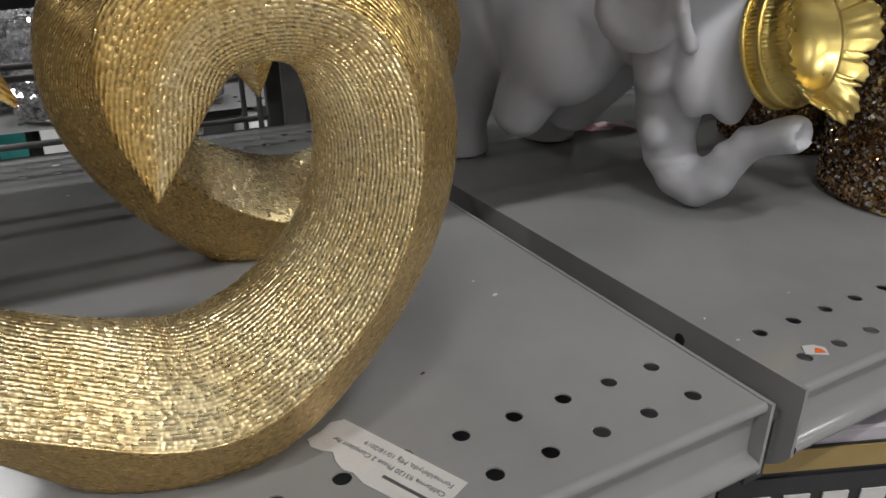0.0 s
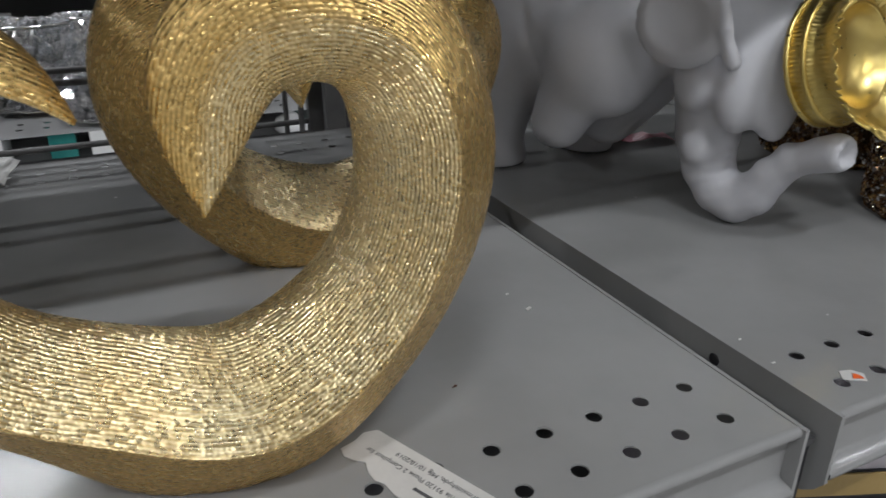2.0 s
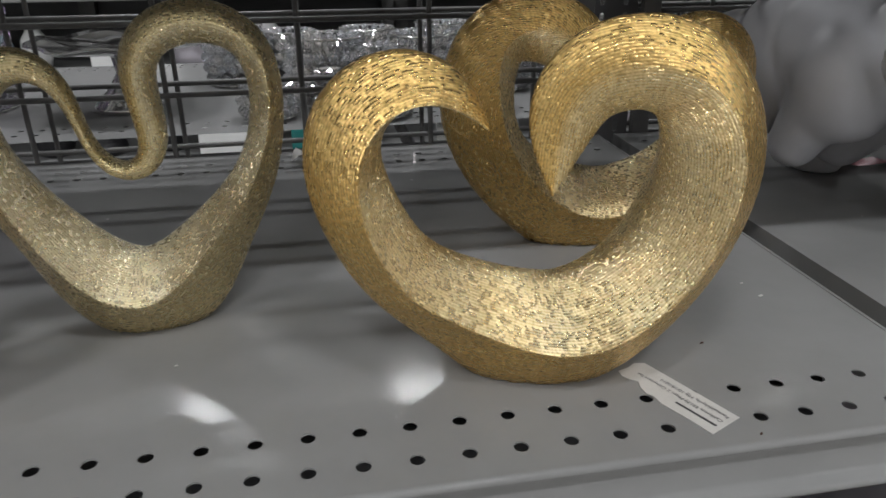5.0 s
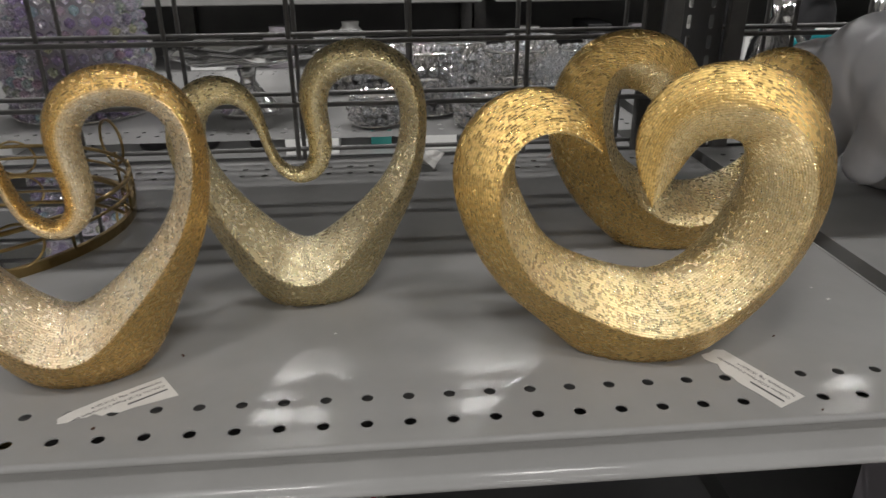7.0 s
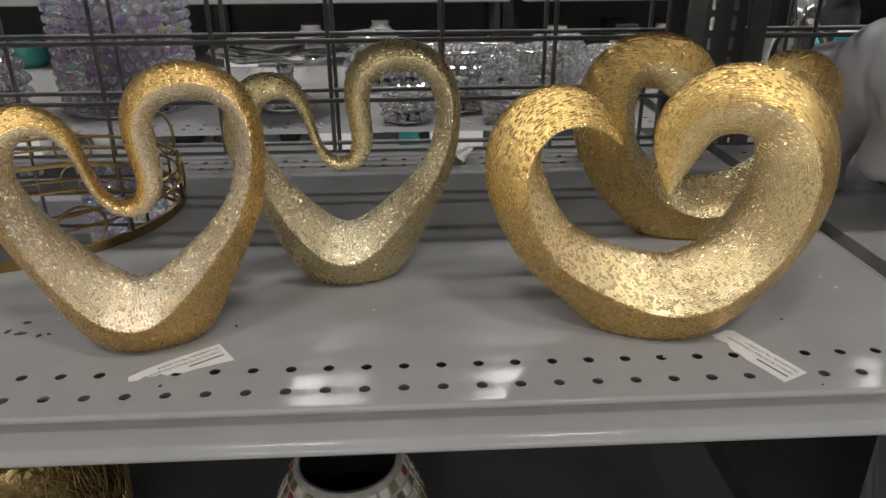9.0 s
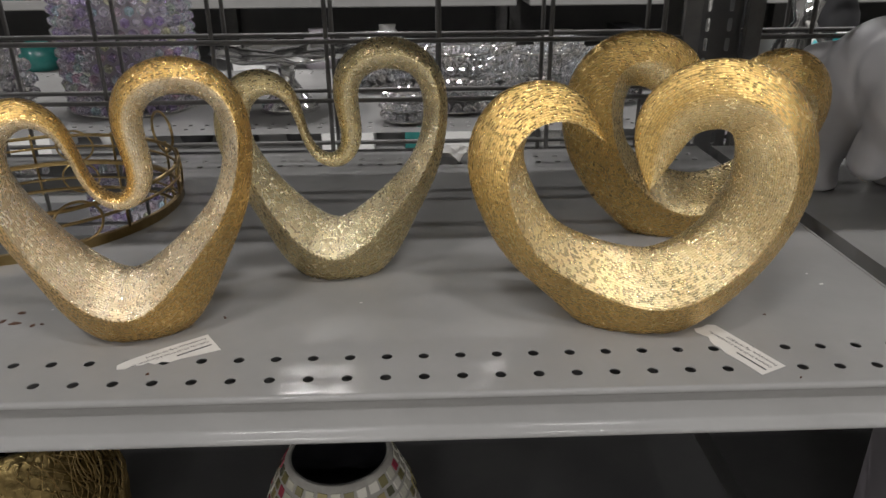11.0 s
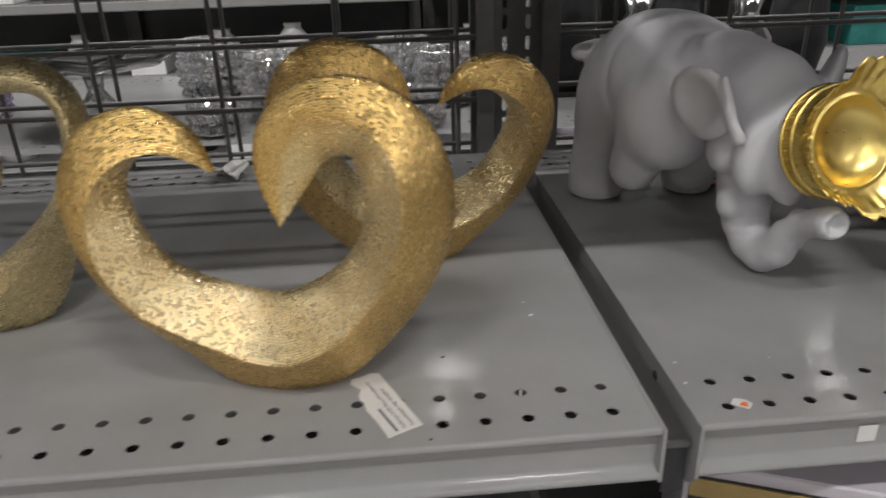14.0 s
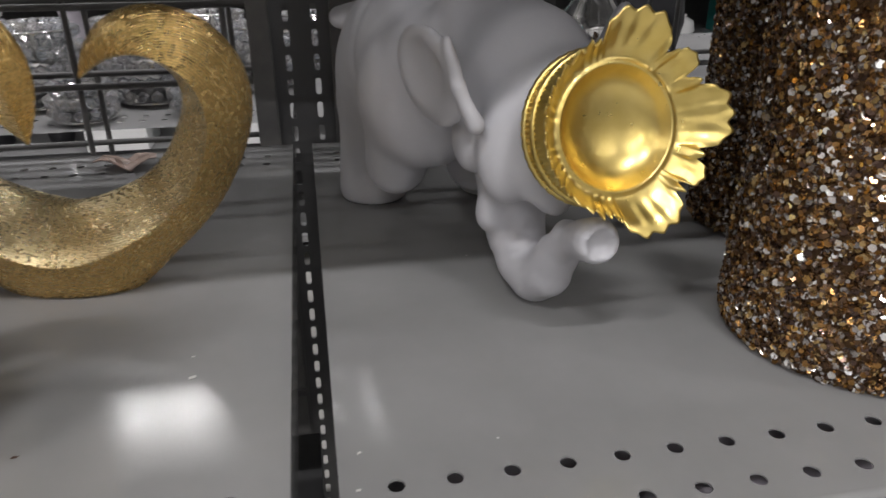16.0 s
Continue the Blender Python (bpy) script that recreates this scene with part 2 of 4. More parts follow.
def tube(bm, pts, r, seg=8, closed=False):
    """A round wire along points."""
    pts = [Vector(p) for p in pts]
    n = len(pts)
    rings = []
    up = None
    for i, p in enumerate(pts):
        a = pts[(i - 1) % n] if (closed or i > 0) else p
        b = pts[(i + 1) % n] if (closed or i < n - 1) else p
        d = (b - a).normalized()
        if up is None:
            up = d.orthogonal().normalized()
        up = (up - d * up.dot(d)).normalized()
        side = d.cross(up)
        rad = r[i] if isinstance(r, (list, tuple)) else r
        rings.append([bm.verts.new(p + (up * math.cos(t) + side * math.sin(t)) * rad) for t in (2 * math.pi * k / seg for k in range(seg))])
    for i in range(n if closed else n - 1):
        a, b = rings[i], rings[(i + 1) % n]
        for k in range(seg):
            bm.faces.new((a[k], a[(k + 1) % seg], b[(k + 1) % seg], b[k]))
    if not closed:
        bm.faces.new(rings[0][::-1])
        bm.faces.new(rings[-1])
    return bm


def ring_pts(cx, cy, z, r, n=48, a0=0.0, a1=2 * math.pi):
    return [(cx + r * math.cos(a0 + (a1 - a0) * i / n), cy + r * math.sin(a0 + (a1 - a0) * i / n), z) for i in range(n)]


def lathe(profile, seg=48):
    """A turned body from (radius, height) pairs."""
    bm = bmesh.new()
    rings = []
    for r, z in profile:
        if r < 1e-5:
            rings.append([bm.verts.new((0, 0, z))])
        else:
            rings.append([bm.verts.new((r * math.cos(2 * math.pi * k / seg), r * math.sin(2 * math.pi * k / seg), z)) for k in range(seg)])
    for a, b in zip(rings, rings[1:]):
        for k in range(seg):
            j = (k + 1) % seg
            if len(a) == 1 and len(b) == 1:
                continue
            if len(a) == 1:
                bm.faces.new((a[0], b[j], b[k]))
            elif len(b) == 1:
                bm.faces.new((a[k], a[j], b[0]))
            else:
                bm.faces.new((a[k], a[j], b[j], b[k]))
    bmesh.ops.recalc_face_normals(bm, faces=bm.faces[:])
    return bm


def holed(bm, x0, x1, y0, y1, holes, thick, z=0.0, seg=10):
    """One cell of sheet with an opening: holes is (cx, cy, rx, ry, power); its rim goes down through the sheet."""
    cx, cy, rx, ry, power = holes
    outer, inner, low = [], [], []
    n = seg * 4
    for k in range(n):
        t = 2 * math.pi * (k + 0.5) / n
        c, s = math.cos(t), math.sin(t)
        px = math.copysign(abs(c) ** power, c)
        py = math.copysign(abs(s) ** power, s)
        inner.append(bm.verts.new((cx + rx * px, cy + ry * py, z)))
        low.append(bm.verts.new((cx + rx * px, cy + ry * py, z - thick)))
    corners = [bm.verts.new(c) for c in ((x1, y1, z), (x0, y1, z), (x0, y0, z), (x1, y0, z))]
    q = n // 4
    for k in range(n):
        j = (k + 1) % n
        bm.faces.new((inner[k], inner[j], low[j], low[k]))
    for c in range(4):
        for k in range(c * q, (c + 1) * q - 1):
            bm.faces.new((corners[c], inner[k + 1], inner[k]))
        k = (c + 1) * q - 1
        bm.faces.new((corners[c], corners[(c + 1) % 4], inner[(k + 1) % n], inner[k]))


def quad(bm, x0, x1, y0, y1, z):
    bm.faces.new([bm.verts.new(c) for c in ((x0, y0, z), (x1, y0, z), (x1, y1, z), (x0, y1, z))])


# ---- the room ----
RX0, RX1, RY0, RY1 = -7.0, 7.0, -4.5, 9.0
tagged(part("floor", one_box(RX0, RX1, RY0, RY1, -0.1, 0), FLOORING), "pale speckled vinyl shop floor", "floor", kind="structure")
tagged(part("ceiling", one_box(RX0, RX1, RY0, RY1, CEIL, CEIL + 0.1), CEILING), "white mineral shop ceiling", "ceiling", kind="structure")
for nm, a in (("wall_west", (RX0 - 0.15, RX0, RY0, RY1)), ("wall_east", (RX1, RX1 + 0.15, RY0, RY1)), ("wall_south", (RX0, RX1, RY0 - 0.15, RY0)), ("wall_north", (RX0, RX1, RY1, RY1 + 0.15))):
    tagged(part(nm, one_box(*a, 0, CEIL), WALLING), "plain painted shop wall", "wall", kind="structure")

DIFF, dnt, db = material("lamp_diffuser", 0.4, 0, (0.9, 0.9, 0.9))
db.inputs["Emission Color"].default_value = (1.0, 0.96, 0.9, 1)
db.inputs["Emission Strength"].default_value = 5.0
first = thing("ceiling_light", (0, 0, CEIL), "short white fluorescent ceiling fitting, lit", "lamp", "ceiling lights")
part("frame", one_box(-0.34, 0.34, -0.09, 0.09, -0.07, 0, bevel=0.008), WHITE, first)
part("diffuser", one_box(-0.31, 0.31, -0.045, 0.045, -0.085, -0.071), DIFF, first)
spots = [(x, y) for y in (-4.1, -1.5, 1.2, 3.95) for x in (-3.97, -1.07, 0.38, 3.28)]
for i, (x, y) in enumerate(spots):
    m = pose(x, y, CEIL)
    if i == 0:
        first.matrix_basis = m
    else:
        copy_thing(first, m)
    lamp = bpy.data.lights.new("ceiling_lamp", "AREA")
    lamp.shape, lamp.size, lamp.size_y, lamp.energy, lamp.color = "RECTANGLE", 0.6, 0.08, LAMP_POWER, (1.0, 0.98, 0.965)
    new("ceiling_lamp", lamp).matrix_basis = pose(x, y, CEIL - 0.09)


# ---- gondola shelving ----
def shelf(x_left, count, label, z, depth=0.545, front=-0.0205, paint=PAINT, flip=1, holes=True, shift=(0.0, 0.0)):
    """A steel shelf on brackets; the right end lies at x_left + width. flip -1 turns its front to the far side."""
    width = (count + 1) * P
    t = thing("gondola_shelf", (x_left, 0 if flip > 0 else 1.19, z), label, "shelf", "gondola shelves", rz=0 if flip > 0 else 180)
    bm = bmesh.new()
    xs = [P * (k + 0.5) + shift[0] for k in range(count + 1)]
    rows = tuple(r + shift[1] for r in (-P / 2, P / 2, 3 * P / 2))
    rear = (depth - 0.075, depth - 0.075 + P, depth - 0.075 + 2 * P)
    bands = [(front + 0.004, rows[0], False), (rows[0], rows[1], True), (rows[1], rows[2], True), (rows[2], rear[0], False), (rear[0], rear[1], True), (rear[1], rear[2], True), (rear[2], depth, False)]
    for y0, y1, cut in bands:
        if not (cut and holes):
            quad(bm, 0.002, width - 0.002, y0, y1, 0)
            continue
        quad(bm, 0.002, xs[0], y0, y1, 0)
        quad(bm, xs[-1], width - 0.002, y0, y1, 0)
        for k in range(count):
            cy = (y0 + y1) / 2
            holed(bm, xs[k], xs[k + 1], y0, y1, (xs[k] + P / 2, cy, 0.0037, 0.0037, 1.0), 0.0008, seg=5)
    bmesh.ops.remove_doubles(bm, verts=bm.verts[:], dist=1e-5)
    part("top", bm, paint, t)
    # front lip: rolled upper edge, set-back web, rolled lower edge
    prof = [(front + 0.004, 0.0), (front + 0.0015, 0.0004), (front, -0.0012), (front, -0.0036), (front + 0.0014, -0.005), (front + 0.0045, -0.006),
            (front + 0.0055, -0.009), (front + 0.0055, -0.027), (front + 0.0045, -0.0295), (front - 0.0005, -0.0305), (front - 0.0022, -0.032), (front - 0.0022, -0.0345), (front, -0.036), (front + 0.012, -0.036)]
    bm = bmesh.new()
    ends = [[bm.verts.new((x, y, zz)) for y, zz in prof] for x in (0.002, width - 0.002)]
    for i in range(len(prof) - 1):
        bm.faces.new((ends[0][i], ends[1][i], ends[1][i + 1], ends[0][i + 1]))
    bmesh.ops.recalc_face_normals(bm, faces=bm.faces[:])
    part("front_lip", bm, paint, t, smooth=True)
    for s, x in ((0, 0.0), (1, width)):
        # end plate, deep at the front with a rounded heel
        bm = bmesh.new()
        out = [(front - 0.0015, 0.0005), (depth, 0.0005), (depth, -0.045), (0.05, -0.040), (0.012, -0.046), (-0.004, -0.050), (-0.012, -0.048), (-0.018, -0.043), (front - 0.0015, -0.037)]
        if s:
            out = [(front - 0.0015, 0.0005), (depth, 0.0005), (depth, -0.045), (0.03, -0.040), (front - 0.0015, -0.037)]
        e = 0.0022 if s == 0 else -0.0022
        a = [bm.verts.new((x, y, zz)) for y, zz in out]
        b = [bm.verts.new((x + e, y, zz)) for y, zz in out]
        bm.faces.new(a)
        bm.faces.new(b[::-1])
        for i in range(len(out)):
            j = (i + 1) % len(out)
            bm.faces.new((a[i], a[j], b[j], b[i]))
        bmesh.ops.recalc_face_normals(bm, faces=bm.faces[:])
        plate = part("end_plate", bm, paint, t)
        if s == 0:
            # no opening is cut; a black disc gives the dark of the screw hole
            part("screw_hole_disc", lathe([(0, 0.0006), (0.0026, 0.0006), (0.0034, 0.0002), (0.0034, 0.0), (0, 0.0)], 16), BLACK, plate).matrix_basis = pose(-0.0001, 0.050, -0.012, 0, -90, 0)
    bm = bmesh.new()
    tube(bm, [(0.03, depth - 0.004, -0.03), (width - 0.03, depth - 0.004, -0.03)], 0.004, 6)
    part("stiffener", bm, DARKENED_PAINT, t)
    return t


W48 = 48 * P
UPPER, UPPER_FRONT = 1.50, 0.02
shelf(-W48, 47, "grey steel shelf with two rows of round holes along its front", Z)
shelf(0.0200, 47, "grey steel shelf bearing a white figurine and glitter vases", Z, shift=(-0.0014, -0.0035))
# lower shelves take the darkened paint in place of the shade down there
shelf(-W48, 47, "lower steel shelf under the sculptures, its shade put into the paint", 0.715, front=-0.16, paint=DARKENED_PAINT, holes=False)
shelf(0.0225, 47, "lower steel shelf with a boxed product, its shade put into the paint", 0.715, front=-0.16, paint=DARKENED_PAINT, holes=False)
# upper shelves stay out of view; added to keep ceiling light off the rear
shelf(-W48, 47, "unseen upper steel shelf, added to shade the shelf below", UPPER, front=UPPER_FRONT, paint=DARKENED_PAINT, holes=False)
shelf(0.0225, 47, "unseen upper steel shelf, added to shade the shelf below", UPPER, front=UPPER_FRONT, paint=DARKENED_PAINT, holes=False)
shelf(0.0, 47, "grey steel shelf of the far side, full of crystal ware", Z, flip=-1)
shelf(W48 + 0.0225, 47, "grey steel shelf of the far side with silver ware", Z, flip=-1)
for x0 in (-W48, 0.0225):
    back = thing("back_panel", (x0, 0.552, 0.12), "dark ribbed steel back panel below the shelf", "back panel", "back panels")
    part("sheet", one_box(0.01, W48 - 0.01, 0.003, 0.009, 0, 0.93), DARKENED_PAINT, back)
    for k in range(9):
        part("rib", one_box(0.012, W48 - 0.012, -0.002, 0.003, 0.05 + k * 0.1, 0.062 + k * 0.1, bevel=0.001, seg=1), DARKENED_PAINT, back)


def upright(x, y=0.57):
    """A slotted column: two rows of slots in its face."""
    t = thing("gondola_upright", (x, y, 0), "grey slotted steel upright column between the shelves", "upright", "gondola uprights")
    bm = bmesh.new()
    for i in range(20, 76):
        z0 = i * P
        for s in (-1, 1):
            holed(bm, min(0, s * 0.028), max(0, s * 0.028), z0, z0 + P, (s * 0.0145, z0 + P / 2, 0.0032, 0.0085, 0.45), 0.003, seg=4)
    bmesh.ops.remove_doubles(bm, verts=bm.verts[:], dist=1e-5)
    bmesh.ops.transform(bm, matrix=Matrix.Rotation(math.pi / 2, 4, "X"), verts=bm.verts[:])
    for v in bm.verts:
        v.co.x *= -1
    bmesh.ops.recalc_face_normals(bm, faces=bm.faces[:])
    part("face", bm, DARKENED_PAINT, t)
    for s in (-1, 1):
        part("web", one_box(s * 0.0285 - 0.002, s * 0.0285 + 0.002, 0, 0.05, 0.0, 76 * P), DARKENED_PAINT, t)
    part("column_foot", one_box(-0.028, 0.028, 0.001, 0.05, 0, 20 * P), DARKENED_PAINT, t)
    return t


UX = 0.0175
for x in (UX, UX - W48 - 0.0225, UX + W48 + 0.0225):
    upright(x)


def wire_panel(x0, x1, y, z0, z1, label):
    t = thing("wire_back_panel", (0, y, z0), label, "wire panel", "wire backs")
    for x in (x0, x1):
        part("frame_bar", one_box(x - 0.011, x + 0.011, -0.005, 0.005, 0, z1 - z0, bevel=0.001, seg=1), WIRE, t)
    n = int((z1 - z0) / 0.0762)
    for k in range(n + 1):
        bm = bmesh.new()
        zz = k * 0.0762
        tube(bm, [(x0, 0, zz), (x1, 0, zz)], 0.0033, 8)
        part("cross_wire", bm, WIRE, t, smooth=True)
    x = x0 + (0.075 if x0 < 0 else 0.0815)
    while x < x1 - 0.03:
        bm = bmesh.new()
        tube(bm, [(x, 0.006, 0), (x, 0.006, z1 - z0)], 0.003, 8)
        part("upright_wire", bm, WIRE, t, smooth=True)
        x += 0.1473
    return t


Z0W = 1.243 - 7 * 0.0762
for y in (0.558, 0.628):
    wire_panel(-W48 + 0.055, -0.0235, y, Z0W, 1.75, "grey wire grid back panel of the gondola")
    wire_panel(0.0585, W48 - 0.02, y, Z0W, 1.75, "grey wire grid back panel of the gondola")


# ---- gold heart sculptures ----
def spline(ctrl, n, closed=False):
    """Catmull-Rom through rows of numbers, evenly spaced along their first two."""
    c = np.array(ctrl, float)
    ext = np.vstack([2 * c[0] - c[1], c, 2 * c[-1] - c[-2]])
    if closed:
        ext[0], ext[-1] = c[-2], c[1]
    out = []
    for i in range(1, len(ext) - 2):
        p0, p1, p2, p3 = ext[i - 1:i + 3]
        for t in np.linspace(0, 1, 24, endpoint=False):
            out.append(0.5 * (2 * p1 + (p2 - p0) * t + (2 * p0 - 5 * p1 + 4 * p2 - p3) * t * t + (3 * p1 - p0 - 3 * p2 + p3) * t ** 3))
    out.append(c[-1])
    out = np.array(out)
    s = np.r_[0, np.cumsum(np.hypot(*np.diff(out[:, :2], axis=0).T))]
    u = np.linspace(0, s[-1], n)
    return np.stack([np.interp(u, s, out[:, k]) for k in range(out.shape[1])], 1), u


def heart(name, ctrl, closed, mat, loc, rz, label, n=260, m=60):
    """A band swept in the upright plane. ctrl rows: x, z, thickness inwards, outwards, half depth, shift in depth. Where the band is deep its two vaulted faces meet in a crease front and back; where it is thin it is round."""
    rows, u = spline(ctrl, n, closed)
    width = 10
    for _ in range(2):            # ease the line between its stations
        if closed:
            ring = np.vstack([rows[-1 - width:-1], rows, rows[1:1 + width]])
        else:
            ring = np.vstack([2 * rows[0] - rows[width:0:-1], rows, 2 * rows[-1] - rows[-2:-2 - width:-1]])
        rows = np.stack([np.convolve(ring[:, k], np.ones(2 * width + 1) / (2 * width + 1), "valid") for k in range(rows.shape[1])], 1)
    rows[:, 2:5] = np.maximum(rows[:, 2:5], 0.0006)
    xy = rows[:, :2]
    d = np.gradient(xy, axis=0)
    if closed:
        d[0] = d[-1] = xy[1] - xy[-2]
    d /= np.linalg.norm(d, axis=1)[:, None]
    bm = bmesh.new()
    uvl = bm.loops.layers.uv.new("UVMap")
    uvm = bm.loops.layers.uv.new("metres")
    rings, vs = [], []
    half = m * 6 // 10
    for (x, z, wi, wo, h, yc), (dx, dz) in zip(rows, d):
        nx, nz = dz, -dx          # outwards, for a path that runs counter-clockwise
        ring, per, last = [], [0.0], None
        deep = min(1.0, max(0.0, (h - 0.012) / 0.012))
        deep = deep * deep * (3 - 2 * deep)
        for k in range(m + 1):
            if k <= half:         # outer face, front crease to back crease
                q = -math.cos(math.pi * k / half)
                side, soft_ridge = wo, 0.5
            else:                 # inner face
                q = math.cos(math.pi * (k - half) / (m - half))
                side, soft_ridge = -wi, 0.35
            vault = 1 - (math.hypot(q, soft_ridge) - soft_ridge) / (math.hypot(1, soft_ridge) - soft_ridge)
            off = side * (deep * vault + (1 - deep) * math.sqrt(max(0.0, 1 - q * q)))
            y = h * q
            p = Vector((x + nx * off, yc + y, max(0.0, z + nz * off)))
            if last:
                per.append(per[-1] + (p - last).length)
            last = p
            if k < m:
                ring.append(bm.verts.new(p))
        rings.append(ring)
        vs.append(per)
    cnt = len(rings)
    last = cnt - 1
    for i in range(last):
        j = i + 1
        rj = rings[0] if (closed and j == last) else rings[j]
        for k in range(m):
            k2 = (k + 1) % m
            f = bm.faces.new((rings[i][k], rings[i][k2], rj[k2], rj[k]))
            for lp, (ii, kk) in zip(f.loops, ((i, k), (i, k + 1), (j, k + 1), (j, k))):
                lp[uvl].uv = (u[ii], 0.5 * (kk - half) / (m - half) if k >= half else 0.5 + 0.5 * kk / half)
                lp[uvm].uv = (u[ii], vs[ii][kk] if k < half else vs[ii][kk] - vs[ii][m] - 0.5)
    if closed:
        bmesh.ops.delete(bm, geom=rings[last], context="VERTS")
    else:
        bm.faces.new(rings[0][::-1])
        bm.faces.new(rings[-1])
    bmesh.ops.recalc_face_normals(bm, faces=bm.faces[:])
    for a, b, row in zip(rings, rings[1:] if not closed else rings[1:last], rows):
        for k in (0, half) if row[4] > 0.0175 else ():
            e = bm.edges.get((a[k], b[k]))
            if e:
                e.smooth = False
    ob = part(name, bm, mat, smooth=True)
    ob.matrix_basis = pose(*loc, 0, 0, rz)
    return tagged(ob, label, "sculpture", "gold heart sculptures")


# curled heart, open at the top: its line from the small curl's tip round to the large curl's tip (x from its middle, z from the shelf),
# and its section there: thickness inwards, outwards, half depth, shift in depth
CURL_LINE = [(-0.0349, 0.1363), (-0.0589, 0.1568), (-0.0952, 0.1475), (-0.106, 0.1257), (-0.1044, 0.1037), (-0.0833, 0.0627),
             (-0.047, 0.0423), (-0.0109, 0.0267), (0.0176, 0.0365), (0.0578, 0.0717), (0.0769, 0.118), (0.0754, 0.1385),
             (0.0707, 0.1643), (0.0453, 0.1693), (0.0122, 0.1605), (0.0024, 0.1266), (0.0002, 0.0992)]
CURL_BAND = [(0.0006, 0.0013, 0.0022, 0.0092), (0.0022, 0.0215, 0.0181, 0.0158), (0.0071, 0.0291, 0.027, 0.0191), (0.0147, 0.0271, 0.0301, 0.0136), (0.0198, 0.0217, 0.0325, 0.0057),
             (0.0218, 0.0223, 0.0345, 0.003), (0.025, 0.03, 0.0351, 0.0042), (0.0308, 0.0497, 0.038, -0.0029), (0.0287, 0.0415, 0.0422, -0.01), (0.0172, 0.0362, 0.0449, -0.0083),
             (0.0202, 0.0361, 0.0447, -0.0054), (0.0261, 0.0298, 0.0377, -0.0085), (0.0231, 0.0237, 0.0268, -0.0059), (0.0227, 0.0246, 0.0159, 0.0063), (0.0252, 0.0237, 0.0067, 0.0158),
             (0.02, 0.0171, 0.0053, 0.0139), (0.0007, 0.0002, 0.0019, 0.0077)]
CURL = [(*p, *q) for p, q in zip(CURL_LINE, CURL_BAND)]
heart("curled_heart_sculpture", CURL, False, GOLD_A, (-0.219, 0.070, Z), 0, "gold beaded heart sculpture with two curled open tips")
heart("curled_heart_sculpture", CURL, False, GOLD_A, (-0.1415, 0.2384, Z), 181.4, "gold beaded open heart sculpture, turned round, near the wire back")

# closed loop heart with a deep dip: its line and section, from the foot round by the taller lobe
LOOP_LINE = [(0.0116, 0.0188), (0.053, 0.059), (0.0885, 0.1), (0.0949, 0.1273), (0.0994, 0.1467), (0.0986, 0.1651),
             (0.0849, 0.1832), (0.0566, 0.1871), (0.0268, 0.1791), (0.0182, 0.1493), (0.0319, 0.1119), (0.0086, 0.0873),
             (-0.0131, 0.1106), (-0.0132, 0.1475), (-0.0371, 0.1684), (-0.0643, 0.1526), (-0.0646, 0.1233), (-0.0536, 0.0982),
             (-0.0391, 0.0726), (-0.0198, 0.0438)]
LOOP_BAND = [(0.0243, 0.0462, 0.0392, -0.0056), (0.014, 0.025, 0.0328, -0.0087), (0.0095, 0.0135, 0.0265, -0.0092), (0.0107, 0.0076, 0.0224, -0.0068), (0.0117, 0.0078, 0.0196, -0.0026),
             (0.0115, 0.0083, 0.0188, 0.0017), (0.0131, 0.0088, 0.0183, 0.0046), (0.0146, 0.0118, 0.018, 0.0053), (0.0121, 0.0126, 0.0169, 0.0051), (0.0091, 0.0092, 0.015, 0.0055),
             (0.0106, 0.0076, 0.0124, 0.0064), (0.0078, 0.0032, 0.0093, 0.0071), (0.0047, 0.0013, 0.008, 0.0075), (0.0044, 0.0038, 0.0079, 0.007), (0.008, 0.0121, 0.0107, 0.0049),
             (0.0095, 0.0184, 0.0168, 0.0013), (0.0075, 0.0202, 0.0232, -0.0028), (0.008, 0.0205, 0.0304, -0.0059), (0.0131, 0.0204, 0.0365, -0.0073), (0.0197, 0.0263, 0.0397, -0.0068)]
LOOP = [(*p, *q) for p, q in zip(LOOP_LINE, LOOP_BAND)]
LOOP.append(LOOP[0])
heart("loop_heart_sculpture", LOOP, True, GOLD_B, (-0.6004, 0.0748, Z), 10.2, "brushed gold beaded heart sculpture, a closed loop with a dip")
heart("loop_heart_sculpture", LOOP, True, CHAMPAGNE, (-0.4625, 0.1713, Z), 3.0, "pale champagne beaded heart sculpture, a closed loop with a dip")


# ---- white resin figurine with a gold crown dish ----
def capsule(p, a, b, ra, rb):
    a, b = np.array(a), np.array(b)
    ab = b - a
    t = np.clip(((p - a) @ ab) / (ab @ ab), 0, 1)
    return np.linalg.norm(p - a - t[..., None] * ab, axis=-1) - (ra + (rb - ra) * t)


def ellipsoid(p, c, r, turn=None):
    q = p - np.array(c)
    if turn is not None:
        q = q @ np.array(Euler([radians(a) for a in turn]).to_matrix())
    r = np.array(r)
    k0 = np.linalg.norm(q / r, axis=-1)
    k1 = np.linalg.norm(q / (r * r), axis=-1)
    return k0 * (k0 - 1) / np.maximum(k1, 1e-6)


def melt(a, b, k):
    h = np.clip(0.5 + 0.5 * (b - a) / k, 0, 1)
    return b + (a - b) * h - k * h * (1 - h)


